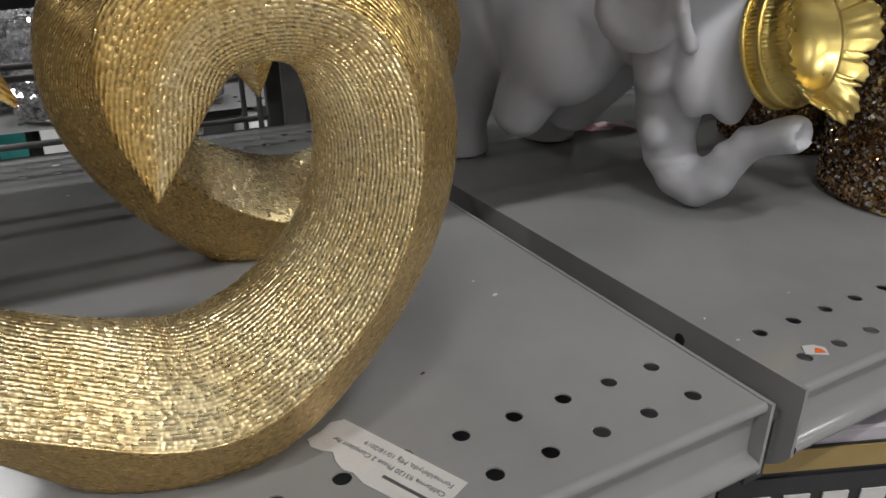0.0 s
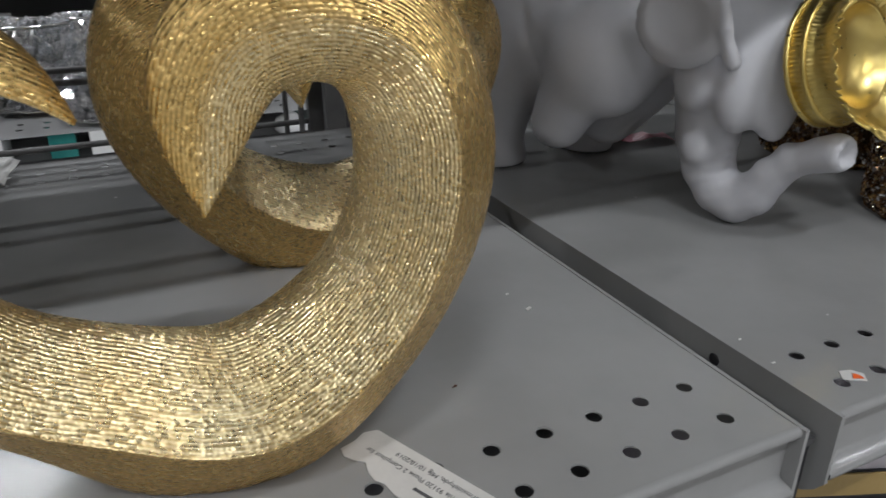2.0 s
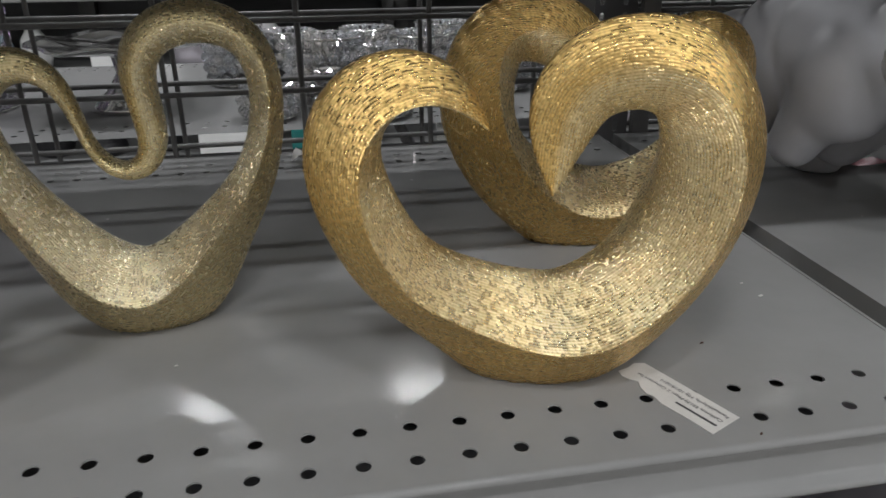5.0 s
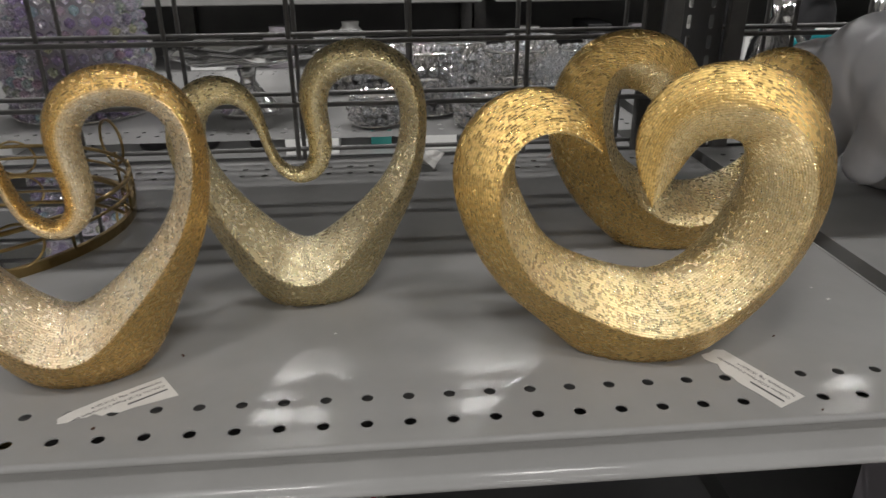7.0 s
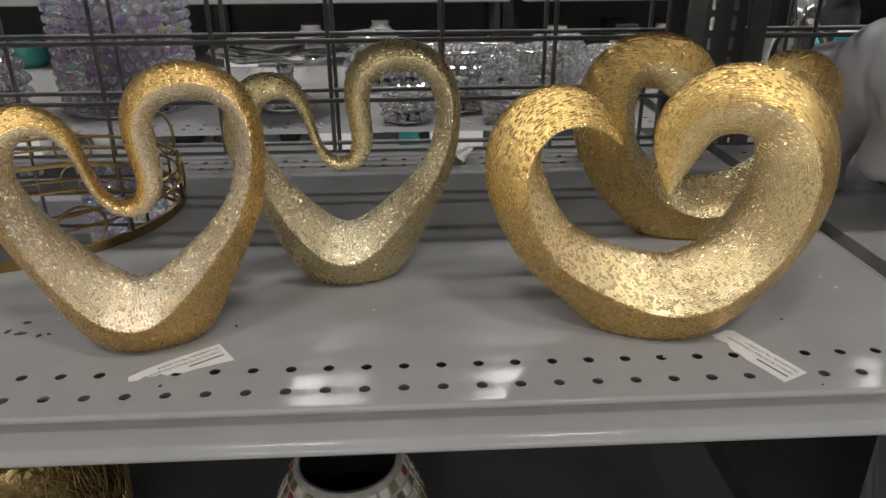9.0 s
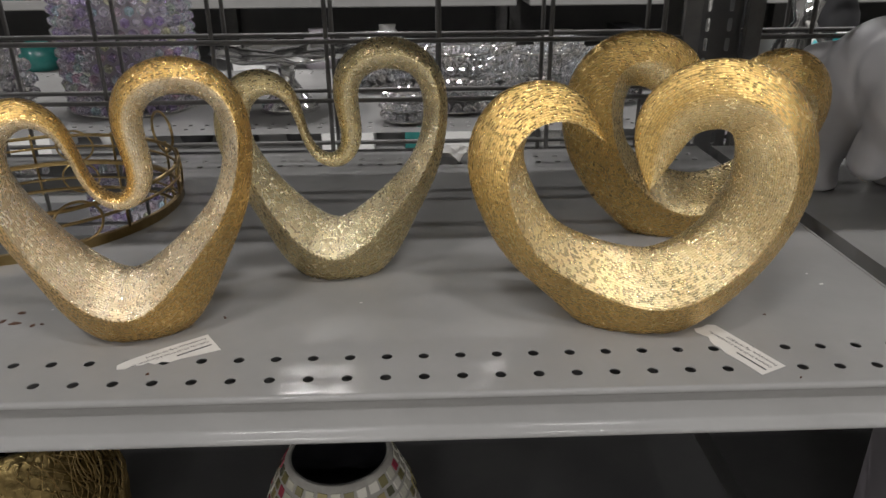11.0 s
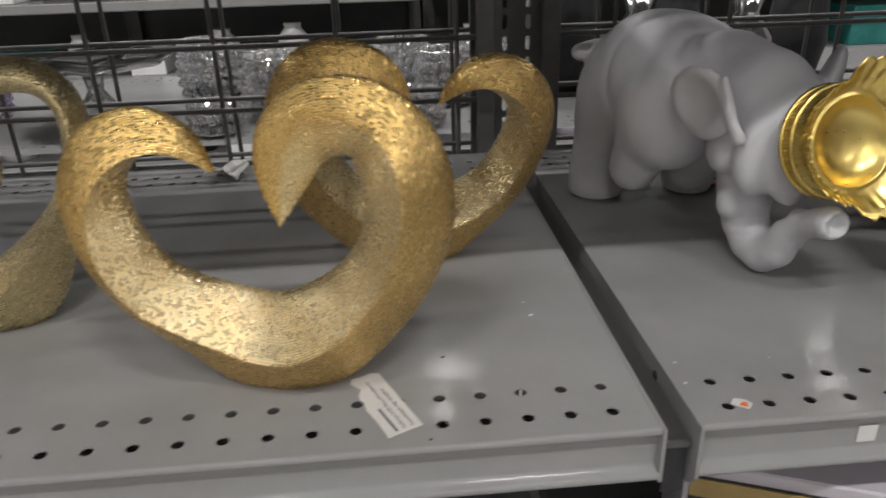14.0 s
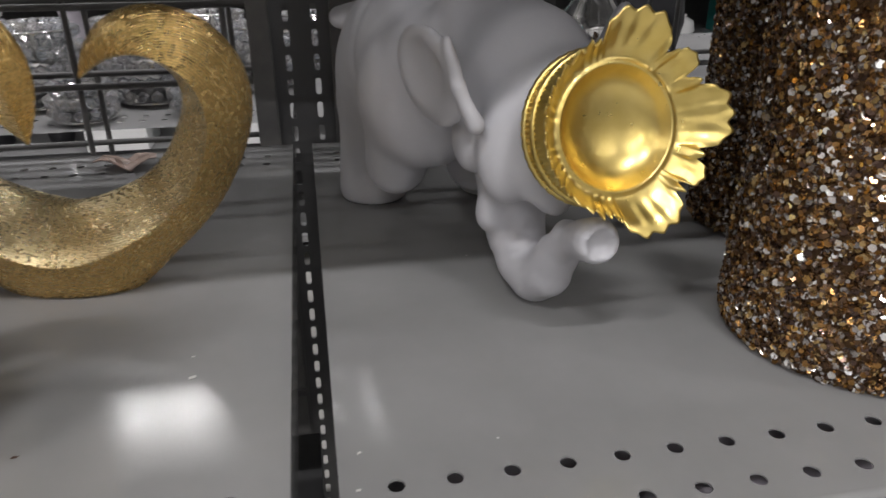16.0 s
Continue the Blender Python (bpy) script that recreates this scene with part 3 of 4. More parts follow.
def surface(f, lo, hi, step):
    """Surface nets: the zero surface of f as vertices and quads."""
    axes = [np.arange(l, h + step, step) for l, h in zip(lo, hi)]
    g = np.stack(np.meshgrid(*axes, indexing="ij"), -1)
    v = f(g)
    inside = v < 0
    nx, ny, nz = v.shape
    acc = np.zeros((nx - 1, ny - 1, nz - 1, 3))
    cnt = np.zeros((nx - 1, ny - 1, nz - 1))
    crossings = []
    for ax in range(3):
        s0 = [slice(None)] * 3
        s1 = [slice(None)] * 3
        s0[ax], s1[ax] = slice(0, -1), slice(1, None)
        a, b = v[tuple(s0)], v[tuple(s1)]
        cross = (a < 0) != (b < 0)
        idx = np.argwhere(cross)
        t = a[cross] / (a[cross] - b[cross])
        pos = idx.astype(float)
        pos[:, ax] += t
        o1, o2 = [k for k in range(3) if k != ax]
        for d1 in (0, -1):
            for d2 in (0, -1):
                c = idx.copy()
                c[:, o1] += d1
                c[:, o2] += d2
                ok = (c >= 0).all(1) & (c < np.array(acc.shape[:3])).all(1)
                np.add.at(acc, tuple(c[ok].T), pos[ok])
                np.add.at(cnt, tuple(c[ok].T), 1)
        crossings.append((ax, o1, o2, idx, a[cross] < 0))
    used = cnt > 0
    number = -np.ones(cnt.shape, int)
    number[used] = np.arange(used.sum())
    verts = acc[used] / cnt[used][:, None] * step + np.array(lo)
    faces = []
    for ax, o1, o2, idx, neg in crossings:
        for c, s in zip(idx, neg):
            if min(c[o1], c[o2]) < 1:
                continue
            q = []
            for d1, d2 in ((0, 0), (-1, 0), (-1, -1), (0, -1)):
                e = c.copy()
                e[o1] += d1
                e[o2] += d2
                if (e >= np.array(cnt.shape)).any():
                    break
                q.append(number[tuple(e)])
            if len(q) == 4 and min(q) >= 0:
                faces.append(q if (s == (ax != 1)) else q[::-1])
    return verts, faces


TRUNK = [((0.141, 0.192, 0.094), 0.029), ((0.142, 0.195, 0.060), 0.0215), ((0.1435, 0.191, 0.036), 0.0180), ((0.1465, 0.181, 0.0215), 0.0168), ((0.150, 0.168, 0.0172), 0.0160),
         ((0.153, 0.156, 0.0245), 0.0138), ((0.155, 0.146, 0.041), 0.0118), ((0.157, 0.133, 0.055), 0.0106), ((0.159, 0.117, 0.0625), 0.0108), ((0.160, 0.106, 0.0665), 0.0125)]


def figurine_field(p):
    d = ellipsoid(p, (0.126, 0.322, 0.128), (0.073, 0.094, 0.059), (8, 0, -8))
    d = melt(d, ellipsoid(p, (0.112, 0.350, 0.116), (0.064, 0.054, 0.066)), 0.024)
    # shoulder and thigh stand proud of the flank
    d = melt(d, ellipsoid(p, (0.098, 0.262, 0.112), (0.046, 0.044, 0.050), (0, 0, -14)), 0.008)
    d = melt(d, ellipsoid(p, (0.078, 0.362, 0.098), (0.036, 0.042, 0.056)), 0.008)
    for a, b, ra, rb in (((0.076, 0.366, 0.080), (0.070, 0.376, 0.024), 0.034, 0.0255), ((0.070, 0.376, 0.024), (0.070, 0.374, 0.010), 0.0255, 0.0285), ((0.168, 0.372, 0.085), (0.170, 0.372, 0.015), 0.030, 0.027)):
        d = melt(d, capsule(p, a, b, ra, rb), 0.007)
    for a, b, ra, rb in (((0.086, 0.268, 0.100), (0.080, 0.290, 0.055), 0.031, 0.0225), ((0.160, 0.285, 0.085), (0.146, 0.312, 0.046), 0.029, 0.024)):
        d = melt(d, capsule(p, a, b, ra, rb), 0.006)
    d = melt(d, capsule(p, (0.138, 0.245, 0.140), (0.147, 0.205, 0.134), 0.044, 0.040), 0.010)
    d = melt(d, capsule(p, (0.148, 0.195, 0.128), (0.156, 0.166, 0.122), 0.042, 0.035), 0.012)
    for (a, ra), (b, rb) in zip(TRUNK, TRUNK[1:]):
        d = melt(d, capsule(p, a, b, ra, rb), 0.004)
    # hollow end of the trunk, and the folds of its bend
    d = np.maximum(d, -(np.linalg.norm(p - np.array((0.1605, 0.0945, 0.068)), axis=-1) - 0.0095))
    wr = np.exp(-((p - np.array((0.142, 0.172, 0.040))) ** 2).sum(-1) / 0.0006)
    d = d + 0.0011 * wr * np.sin(p[..., 2] * 820 + p[..., 1] * 300)
    d = melt(d, ellipsoid(p, (0.127, 0.158, 0.100), (0.018, 0.014, 0.030)), 0.012)
    d = melt(d, ellipsoid(p, (0.152, 0.150, 0.092), (0.018, 0.013, 0.028)), 0.012)
    d = melt(d, ellipsoid(p, (0.124, 0.186, 0.052), (0.008, 0.010, 0.010)), 0.008)
    d = melt(d, ellipsoid(p, (0.111, 0.184, 0.102), (0.011, 0.015, 0.020)), 0.010)
    # ear: a thin flap that stands off the head, hollow behind its rolled front rim
    ear = ellipsoid(p, (0.0870, 0.176, 0.140), (0.0060, 0.032, 0.030), (-16, -14, 24))
    ear = np.maximum(ear, -ellipsoid(p, (0.0790, 0.175, 0.142), (0.0080, 0.022, 0.021), (-16, -14, 24)))
    d = melt(d, ear, 0.003)
    for a, b, ra, rb in (((0.0905, 0.151, 0.164), (0.0955, 0.149, 0.140), 0.0022, 0.0036), ((0.0955, 0.149, 0.140), (0.1060, 0.149, 0.119), 0.0036, 0.0060)):
        d = melt(d, capsule(p, a, b, ra, rb), 0.005)
    d = melt(d, ellipsoid(p, (0.202, 0.205, 0.146), (0.008, 0.028, 0.030), (0, 14, -30)), 0.006)
    d = melt(d, capsule(p, (0.066, 0.388, 0.150), (0.050, 0.390, 0.147), 0.010, 0.0085), 0.010)
    # soft folds of the hide over back and flank
    d = d + 0.0010 * np.sin(p[..., 0] * 60 + 2) * np.sin(p[..., 1] * 55) * np.sin(p[..., 2] * 58)
    fold = p[..., 1] - 0.300 - 0.35 * (p[..., 2] - 0.11)
    d = d + 0.0016 * np.exp(-(fold / 0.005) ** 2) * np.clip((p[..., 2] - 0.06) * 20, 0, 1)
    return np.maximum(d, 0.0005 - p[..., 2])


fv, ff = surface(figurine_field, (0.0, 0.05, -0.008), (0.26, 0.46, 0.225), 0.0025)
bm = bmesh.new()
bverts = [bm.verts.new(v) for v in fv]
for f in ff:
    bm.faces.new([bverts[k] for k in f])
for _ in range(2):
    bmesh.ops.smooth_vert(bm, verts=bm.verts[:], factor=0.5, use_axis_x=True, use_axis_y=True, use_axis_z=True)
bmesh.ops.recalc_face_normals(bm, faces=bm.faces[:])


LEAVES = ((80, 19, 0.0110), (41, 7, 0.0050), (3, 17, 0.0120), (-34, 7, 0.0050), (-73, 18, 0.0095))    # angle, half width, reach


def crown(bm):
    """Beaded band, ruffled collar with acanthus leaves on one side, and a round dish; its axis is local z."""
    c = bmesh.new()
    n = 540
    prof = [(0.036, -0.030, 0), (0.0395, -0.029, 0), (0.0395, -0.015, 0), (0.038, -0.013, 0), (0.0375, -0.009, 0.2), (0.0395, -0.004, 0.5), (0.0425, 0.000, 0.8), (0.0450, 0.0032, 1.0), (0.0452, 0.0042, 1.02), (0.0440, 0.0042, 1.0),
            (0.0410, 0.0002, 0.75), (0.0380, -0.0030, 0.45), (0.0350, -0.0050, 0.15), (0.0325, -0.0056, 0.0), (0.0317, -0.0040, 0.0), (0.0305, -0.0052, 0),
            (0.0285, -0.0095, 0), (0.0240, -0.0142, 0), (0.018, -0.0172, 0), (0.010, -0.0190, 0), (0.0, -0.0195, 0)]
    rings = []
    for r, z, w in prof:
        ring = []
        for k in range(n):
            a = 2 * math.pi * k / n
            reach, lobe = 0.0, 0.0
            for at, half, far in LEAVES:
                q = ((math.degrees(a) - at + 180) % 360 - 180) / half
                if abs(q) < 1.25:
                    body = max(0.0, 1 - abs(q / 1.25) ** 3.5)
                    teeth = 1 - 0.22 * (0.5 - 0.5 * math.cos(q * math.pi * (3.6 if half > 10 else 2)))
                    if far * body * teeth > reach:
                        reach, lobe = far * body * teeth, body
            ruff = math.sin(a * 44 + 2.2 * math.sin(a * 7)) + 0.5 * math.sin(a * 29 + 1)
            gather = 1 - 0.95 * min(1.0, 1.6 * lobe)
            rr = r - 0.0018 * w * (1 - min(1.0, 2 * lobe)) + w * w * reach + w * ruff * 0.0013 * gather
            zz = z + w * w * reach * 0.42 + w * ruff * 0.0021 * gather - 0.0025 * w * (1 - w) * lobe
            if 0.0394 < r < 0.0396:
                rr += 0.0004 * math.sin(a * 90)
            ring.append(c.verts.new((rr * math.cos(a), rr * math.sin(a), zz)))
        rings.append(ring)
    for p, q in zip(rings, rings[1:]):
        for k in range(n):
            j = (k + 1) % n
            c.faces.new((p[k], p[j], q[j], q[k]))
    bmesh.ops.remove_doubles(c, verts=c.verts[:], dist=1e-6)
    for zz, rad in ((-0.0275, 0.0017), (-0.0170, 0.0017)):
        tube(c, ring_pts(0, 0, zz, 0.0395, 90), [rad * (1 + 0.25 * (k % 2)) for k in range(90)], 6, True)
    bmesh.ops.recalc_face_normals(c, faces=c.faces[:])
    axis = Vector((0.12, -0.95, 0.25)).normalized()
    m = Matrix.Translation((0.1685, 0.1055, 0.1255)) @ axis.to_track_quat("Z", "Y").to_matrix().to_4x4()
    bmesh.ops.transform(c, matrix=m, verts=c.verts[:])
    for f in c.faces:
        f.material_index = 1
    add(bm, c)


crown(bm)
fig = part("figurine", bm, PORCELAIN, smooth=True)
fig.data.materials.append(LEAF_GOLD)
fig.location = (0, 0, Z)
tagged(fig, "matt white resin elephant figurine with a gold crown dish", "figurine")


# ---- glitter vases ----
def glitter_vase(loc, prof, label, seed, chips):
    rng = random.Random(seed)
    t = thing("glitter_vase", loc, label, "vase", "glitter vases")
    part("body", lathe(prof + [(r - 0.004, z) for r, z in prof[::-1]][:-1] + [(0, 0.006), (0, 0.0)]), CHIP_BASE, t, smooth=True)
    bm = bmesh.new()
    hs = [z for _, z in prof]
    rs = [r for r, _ in prof]
    for _ in range(chips):
        z = rng.uniform(0.001, hs[-1])
        a = rng.uniform(0, 2 * math.pi)
        r = float(np.interp(z, hs, rs)) + rng.uniform(0.0002, 0.0016)
        size = rng.choice((0.0008, 0.0011, 0.0014, 0.0018, 0.0021))
        nrm = Vector((math.cos(a) + rng.gauss(0, 0.45), math.sin(a) + rng.gauss(0, 0.45), rng.gauss(0, 0.45))).normalized()
        s1 = nrm.orthogonal().normalized()
        s2 = nrm.cross(s1)
        c = Vector((r * math.cos(a), r * math.sin(a), z))
        top = [bm.verts.new(c + (s1 * math.cos(q) + s2 * math.sin(q)) * size) for q in (math.pi / 3 * k for k in range(6))]
        tip = bm.verts.new(c - nrm * size * 0.7)
        bm.faces.new(top)
        for k in range(6):
            bm.faces.new((top[(k + 1) % 6], top[k], tip))
    tagged(part("glitter", bm, CHIPS, t), "coarse bronze, gold and silver glitter", kind="stuff")
    return t


VP = [(0.067, 0.0), (0.072, 0.003), (0.0735, 0.010), (0.073, 0.03), (0.0725, 0.07), (0.072, 0.11), (0.072, 0.15), (0.072, 0.19), (0.0725, 0.23)]
glitter_vase((0.322, 0.100, Z), VP, "tall tapered vase crusted with bronze and gold glitter", 3, 42000)
glitter_vase((0.376, 0.262, Z), [(r * 0.86, z * 0.75) for r, z in VP], "shorter dark vase crusted with bronze glitter", 4, 24000)


# ---- mirrored tray ----
TX, TY, TR = -0.80, 0.34, 0.155
tray = thing("mirror_tray", (TX, TY, Z), "round mirrored tray with a brass wire gallery of rings", "tray")
part("mirror_base", lathe([(0, 0.0065), (TR - 0.004, 0.0065), (TR - 0.004, 0.001), (0, 0.001)], 64), MIRROR, tray)
part("rim", lathe([(TR - 0.0035, 0.0), (TR + 0.001, 0.0), (TR + 0.001, 0.009), (TR - 0.0035, 0.009), (TR - 0.0035, 0.0)], 72), BRASS, tray, smooth=False)
for zz, rr in ((0.027, 0.0016), (0.041, 0.0022)):
    bm = bmesh.new()
    tube(bm, ring_pts(0, 0, zz, TR, 90), rr, 8, True)
    part("rail", bm, BRASS, tray, smooth=True)
for k in range(10):
    a = 2 * math.pi * k / 10 + 0.1
    bm = bmesh.new()
    tube(bm, [(TR * math.cos(a), TR * math.sin(a), 0.008), (TR * math.cos(a), TR * math.sin(a), 0.045)], 0.0016, 8)
    part("post", bm, BRASS, tray, smooth=True)
    if k % 2 == 0:
        bm = bmesh.new()
        b = a + 0.32
        c = Vector((TR * math.cos(b), TR * math.sin(b), 0.027))
        side = Vector((-math.sin(b), math.cos(b), 0))
        tube(bm, [c + side * 0.022 * math.cos(q) + Vector((0, 0, 0.0195 * math.sin(q))) for q in (2 * math.pi * i / 36 for i in range(36))], 0.0013, 6, True)
        part("ring_ornament", bm, BRASS, tray, smooth=True)
for a in (0.75, 0.75 + math.pi):
    bm = bmesh.new()
    c = Vector((TR * math.cos(a), TR * math.sin(a), 0.056))
    side = Vector((-math.sin(a), math.cos(a), 0))
    tube(bm, [c + side * 0.026 * math.cos(q) + Vector((0, 0, 0.024 * math.sin(q))) for q in (2 * math.pi * i / 40 for i in range(40))], 0.0016, 6, True)
    part("handle", bm, BRASS, tray, smooth=True)


# ---- crystal and silver ware on the far side ----
def beads_mesh(points, r, seg=2):
    ico = bmesh.new()
    bmesh.ops.create_icosphere(ico, subdivisions=seg, radius=1)
    base = [v.co.copy() for v in ico.verts]
    fs = [[v.index for v in f.verts] for f in ico.faces]
    ico.free()
    vv, ff2 = [], []
    for i, p in enumerate(points):
        o = len(vv)
        vv += [tuple(Vector(p) + b * r) for b in base]
        ff2 += [[o + k for k in f] for f in fs]
    me = bpy.data.meshes.new("beads")
    me.from_pydata(vv, [], ff2)
    return me


def crystal_bowl(loc, rad, h, r, mat, label, name="crystal_bowl", bulge=0.25, wire=CHROME, lining=None):
    """Strings of cut beads on a wire frame."""
    t = thing(name, loc, label, "candle holder", "crystal ware")
    pts = []
    rows = max(2, int(h / (1.9 * r)))
    for j in range(rows):
        z = r + j * (h - 2 * r) / max(1, rows - 1) + 0.004
        q = (j + 0.5) / rows
        rr = rad * (1 - bulge + bulge * math.sin(math.pi * min(1, q * 0.85 + 0.15)))
        n = max(8, int(2 * math.pi * rr / (2.05 * r)))
        pts += [(rr * math.cos(2 * math.pi * (k + 0.5 * (j % 2)) / n), rr * math.sin(2 * math.pi * (k + 0.5 * (j % 2)) / n), z) for k in range(n)]
    tagged(part("bead_string", beads_mesh(pts, r, 1), mat, t), "faceted crystal beads", kind="stuff")
    bm = bmesh.new()
    tube(bm, ring_pts(0, 0, 0.003, rad * (1 - bulge * 0.6), 40), 0.003, 6, True)
    part("base_ring", bm, wire, t, smooth=True)
    bm = bmesh.new()
    tube(bm, ring_pts(0, 0, h, rad * (1 - bulge * 0.4), 40), 0.002, 6, True)
    part("top_ring", bm, wire, t, smooth=True)
    part("cup", lathe([(0, 0.004), (rad * 0.62, 0.006), (rad * 0.66, h * 0.9), (rad * 0.63, h * 0.9), (rad * 0.58, 0.012), (0, 0.010)], 32), lining or CHROME, t, smooth=True)
    return t


def pedestal_dish(loc, rad, h, label):
    t = thing("pedestal_dish", loc, label, "dish", "silver ware")
    part("foot", lathe([(0, 0), (rad * 0.42, 0), (rad * 0.40, 0.008), (rad * 0.22, 0.03), (rad * 0.10, h * 0.6), (rad * 0.14, h - 0.006), (0, h - 0.006)]), CHROME, t, smooth=True)
    bm = bmesh.new()
    n = 96
    prof = [(0.0, h - 0.004), (0.3, h - 0.003), (0.7, h), (0.92, h + 0.006), (1.0, h + 0.010), (1.0, h + 0.0125), (0.9, h + 0.009), (0.6, h + 0.003), (0.0, h + 0.001)]
    rings = [[bm.verts.new(((rad * q * (1 + (0.03 * math.sin(14 * a) if q > 0.8 else 0))) * math.cos(a), rad * q * (1 + (0.03 * math.sin(14 * a) if q > 0.8 else 0)) * math.sin(a), z + (0.003 * math.sin(7 * a) if q > 0.8 else 0))) for a in (2 * math.pi * k / n for k in range(n))] for q, z in prof]
    for a, b in zip(rings, rings[1:]):
        for k in range(n):
            bm.faces.new((a[k], a[(k + 1) % n], b[(k + 1) % n], b[k]))
    bmesh.ops.remove_doubles(bm, verts=bm.verts[:], dist=1e-6)
    bmesh.ops.recalc_face_normals(bm, faces=bm.faces[:])
    part("plate", bm, CHROME, t, smooth=True)
    return t


crystal_bowl((-0.315, 0.80, Z), 0.058, 0.095, 0.0085, CLEAR, "clear crystal bead candle bowl on a wire frame")
crystal_bowl((-0.178, 0.80, Z), 0.056, 0.095, 0.0085, CLEAR, "clear crystal bead candle bowl on a wire frame")
crystal_bowl((-0.045, 0.86, Z), 0.052, 0.085, 0.0085, CLEAR, "clear crystal bead candle bowl on a wire frame")
crystal_bowl((-0.870, 0.86, Z), 0.105, 0.27, 0.0085, VIOLET, "tall cylinder of iridescent violet crystal beads", "crystal_lantern", 0.02, lining=LILAC)
crystal_bowl((-1.06, 0.78, Z), 0.055, 0.11, 0.010, CLEAR, "clear crystal bead ball holder", "crystal_bowl", 0.4)
crystal_bowl((-0.46, 0.98, Z), 0.05, 0.10, 0.0085, CLEAR, "clear crystal bead candle bowl behind the dish")
for x, y, r0, h0 in ((-0.245, 0.97, 0.050, 0.085), (-0.115, 0.98, 0.052, 0.09), (-0.375, 1.00, 0.050, 0.08), (-0.105, 0.715, 0.040, 0.05), (-0.245, 0.70, 0.036, 0.045), (-0.40, 0.72, 0.038, 0.045), (0.03, 0.98, 0.05, 0.085)):
    crystal_bowl((x, y, Z), r0, h0, 0.0075, CLEAR, "low clear crystal bead candle holder")
pedestal_dish((-0.600, 0.82, Z), 0.118, 0.085, "polished silver footed dish with a wavy rim")


def silver_vase(loc, h, r, label, mat=CHROME):
    t = thing("silver_vase", loc, label, "vase", "silver ware")
    part("body", lathe([(0, 0), (r * 0.7, 0), (r, h * 0.3), (r * 0.85, h * 0.6), (r * 0.35, h * 0.82), (r * 0.5, h), (r * 0.42, h), (r * 0.28, h * 0.82), (0, h * 0.75)], 32), mat, t, smooth=True)
    part("foot_ring", lathe([(r * 0.6, 0), (r * 0.78, 0), (r * 0.78, 0.006), (r * 0.6, 0.006), (r * 0.6, 0)], 32), mat, t, smooth=True)
    return t


for k, (x, y, h, r, m) in enumerate([(0.09, 0.80, 0.22, 0.035, CHROME), (0.165, 0.88, 0.30, 0.045, BLACK), (0.245, 0.78, 0.17, 0.05, CHROME), (0.33, 0.84, 0.24, 0.04, BLACK), (0.43, 0.80, 0.16, 0.05, CHROME), (0.55, 0.86, 0.25, 0.05, BLACK)]):
    silver_vase((x, y, Z), h, r, "polished silver vase with a narrow neck" if m is CHROME else "glossy black vase with a narrow neck", m)
part_cup = thing("candle_jar", (0.275, 0.70, Z), "white tapered jar with a turquoise band", "jar")
part("jar_body", lathe([(0, 0), (0.034, 0), (0.030, 0.06), (0.018, 0.135), (0, 0.135)], 24), WHITE, part_cup, smooth=True)
part("band", lathe([(0.0182, 0.112), (0.0235, 0.112), (0.0195, 0.128), (0.0182, 0.128), (0.0182, 0.112)], 24), noisy("turquoise_print", (0.02, 0.42, 0.5), (0.03, 0.5, 0.56), 30, 0.4), part_cup, smooth=True)


# ---- far aisle ----
def far_gondola(x, y, label):
    t = thing("far_gondola", (x, y, 0), label, "shelving", "far gondolas")
    part("back_panel", one_box(-1.2, 1.2, 0.5, 0.53, 0, 2.2), DARKENED_PAINT, t)
    for z in (0.18, 0.55, 0.88, 1.16, 1.5, 1.85):
        part("shelf_board", one_box(-1.2, 1.2, 0.0, 0.5, z - 0.035, z, bevel=0.004, seg=1), PAINT, t)
    for xx in (-1.2, 0, 1.2):
        part("post", one_box(xx - 0.03, xx + 0.03, 0.45, 0.5, 0, 2.23), WIRE, t)
    return t


rng = random.Random(11)
for gx in (-3.65, -1.2, 1.25, 3.7):
    far_gondola(gx, 2.45, "dark grey shop shelving across the aisle, well stocked")
    for z in (0.55, 0.88, 1.16):
        x = gx - 1.12
        while x < gx + 1.1:
            w = rng.uniform(0.08, 0.26)
            h = rng.uniform(0.08, 0.22)
            kind = rng.random()
            m = rng.choice((WHITE, WHITE, WHITE, TEAL, WHITE, CHROME, BLACK, LILAC, WHITE))
            if kind < 0.55:
                o = part("shop_carton", one_box(-w / 2, w / 2, -0.12, 0.12, 0, h, bevel=0.003, seg=1), m)
                lab = "plain shop carton on the far shelf"
            else:
                r = min(w, 0.16) / 2
                o = part("shop_jar", lathe([(0, 0), (r * 0.8, 0), (r, h * 0.25), (r * 0.9, h * 0.7), (r * 0.5, h * 0.9), (r * 0.55, h), (0, h)], 20), m, smooth=True)
                lab = "glazed jar on the far shelf"
            tagged(o, lab, "merchandise", "goods on the far shelves")
            o.location = (x + w / 2, 2.6 + rng.uniform(-0.02, 0.06), z)
            x += w + rng.uniform(0.03, 0.16)


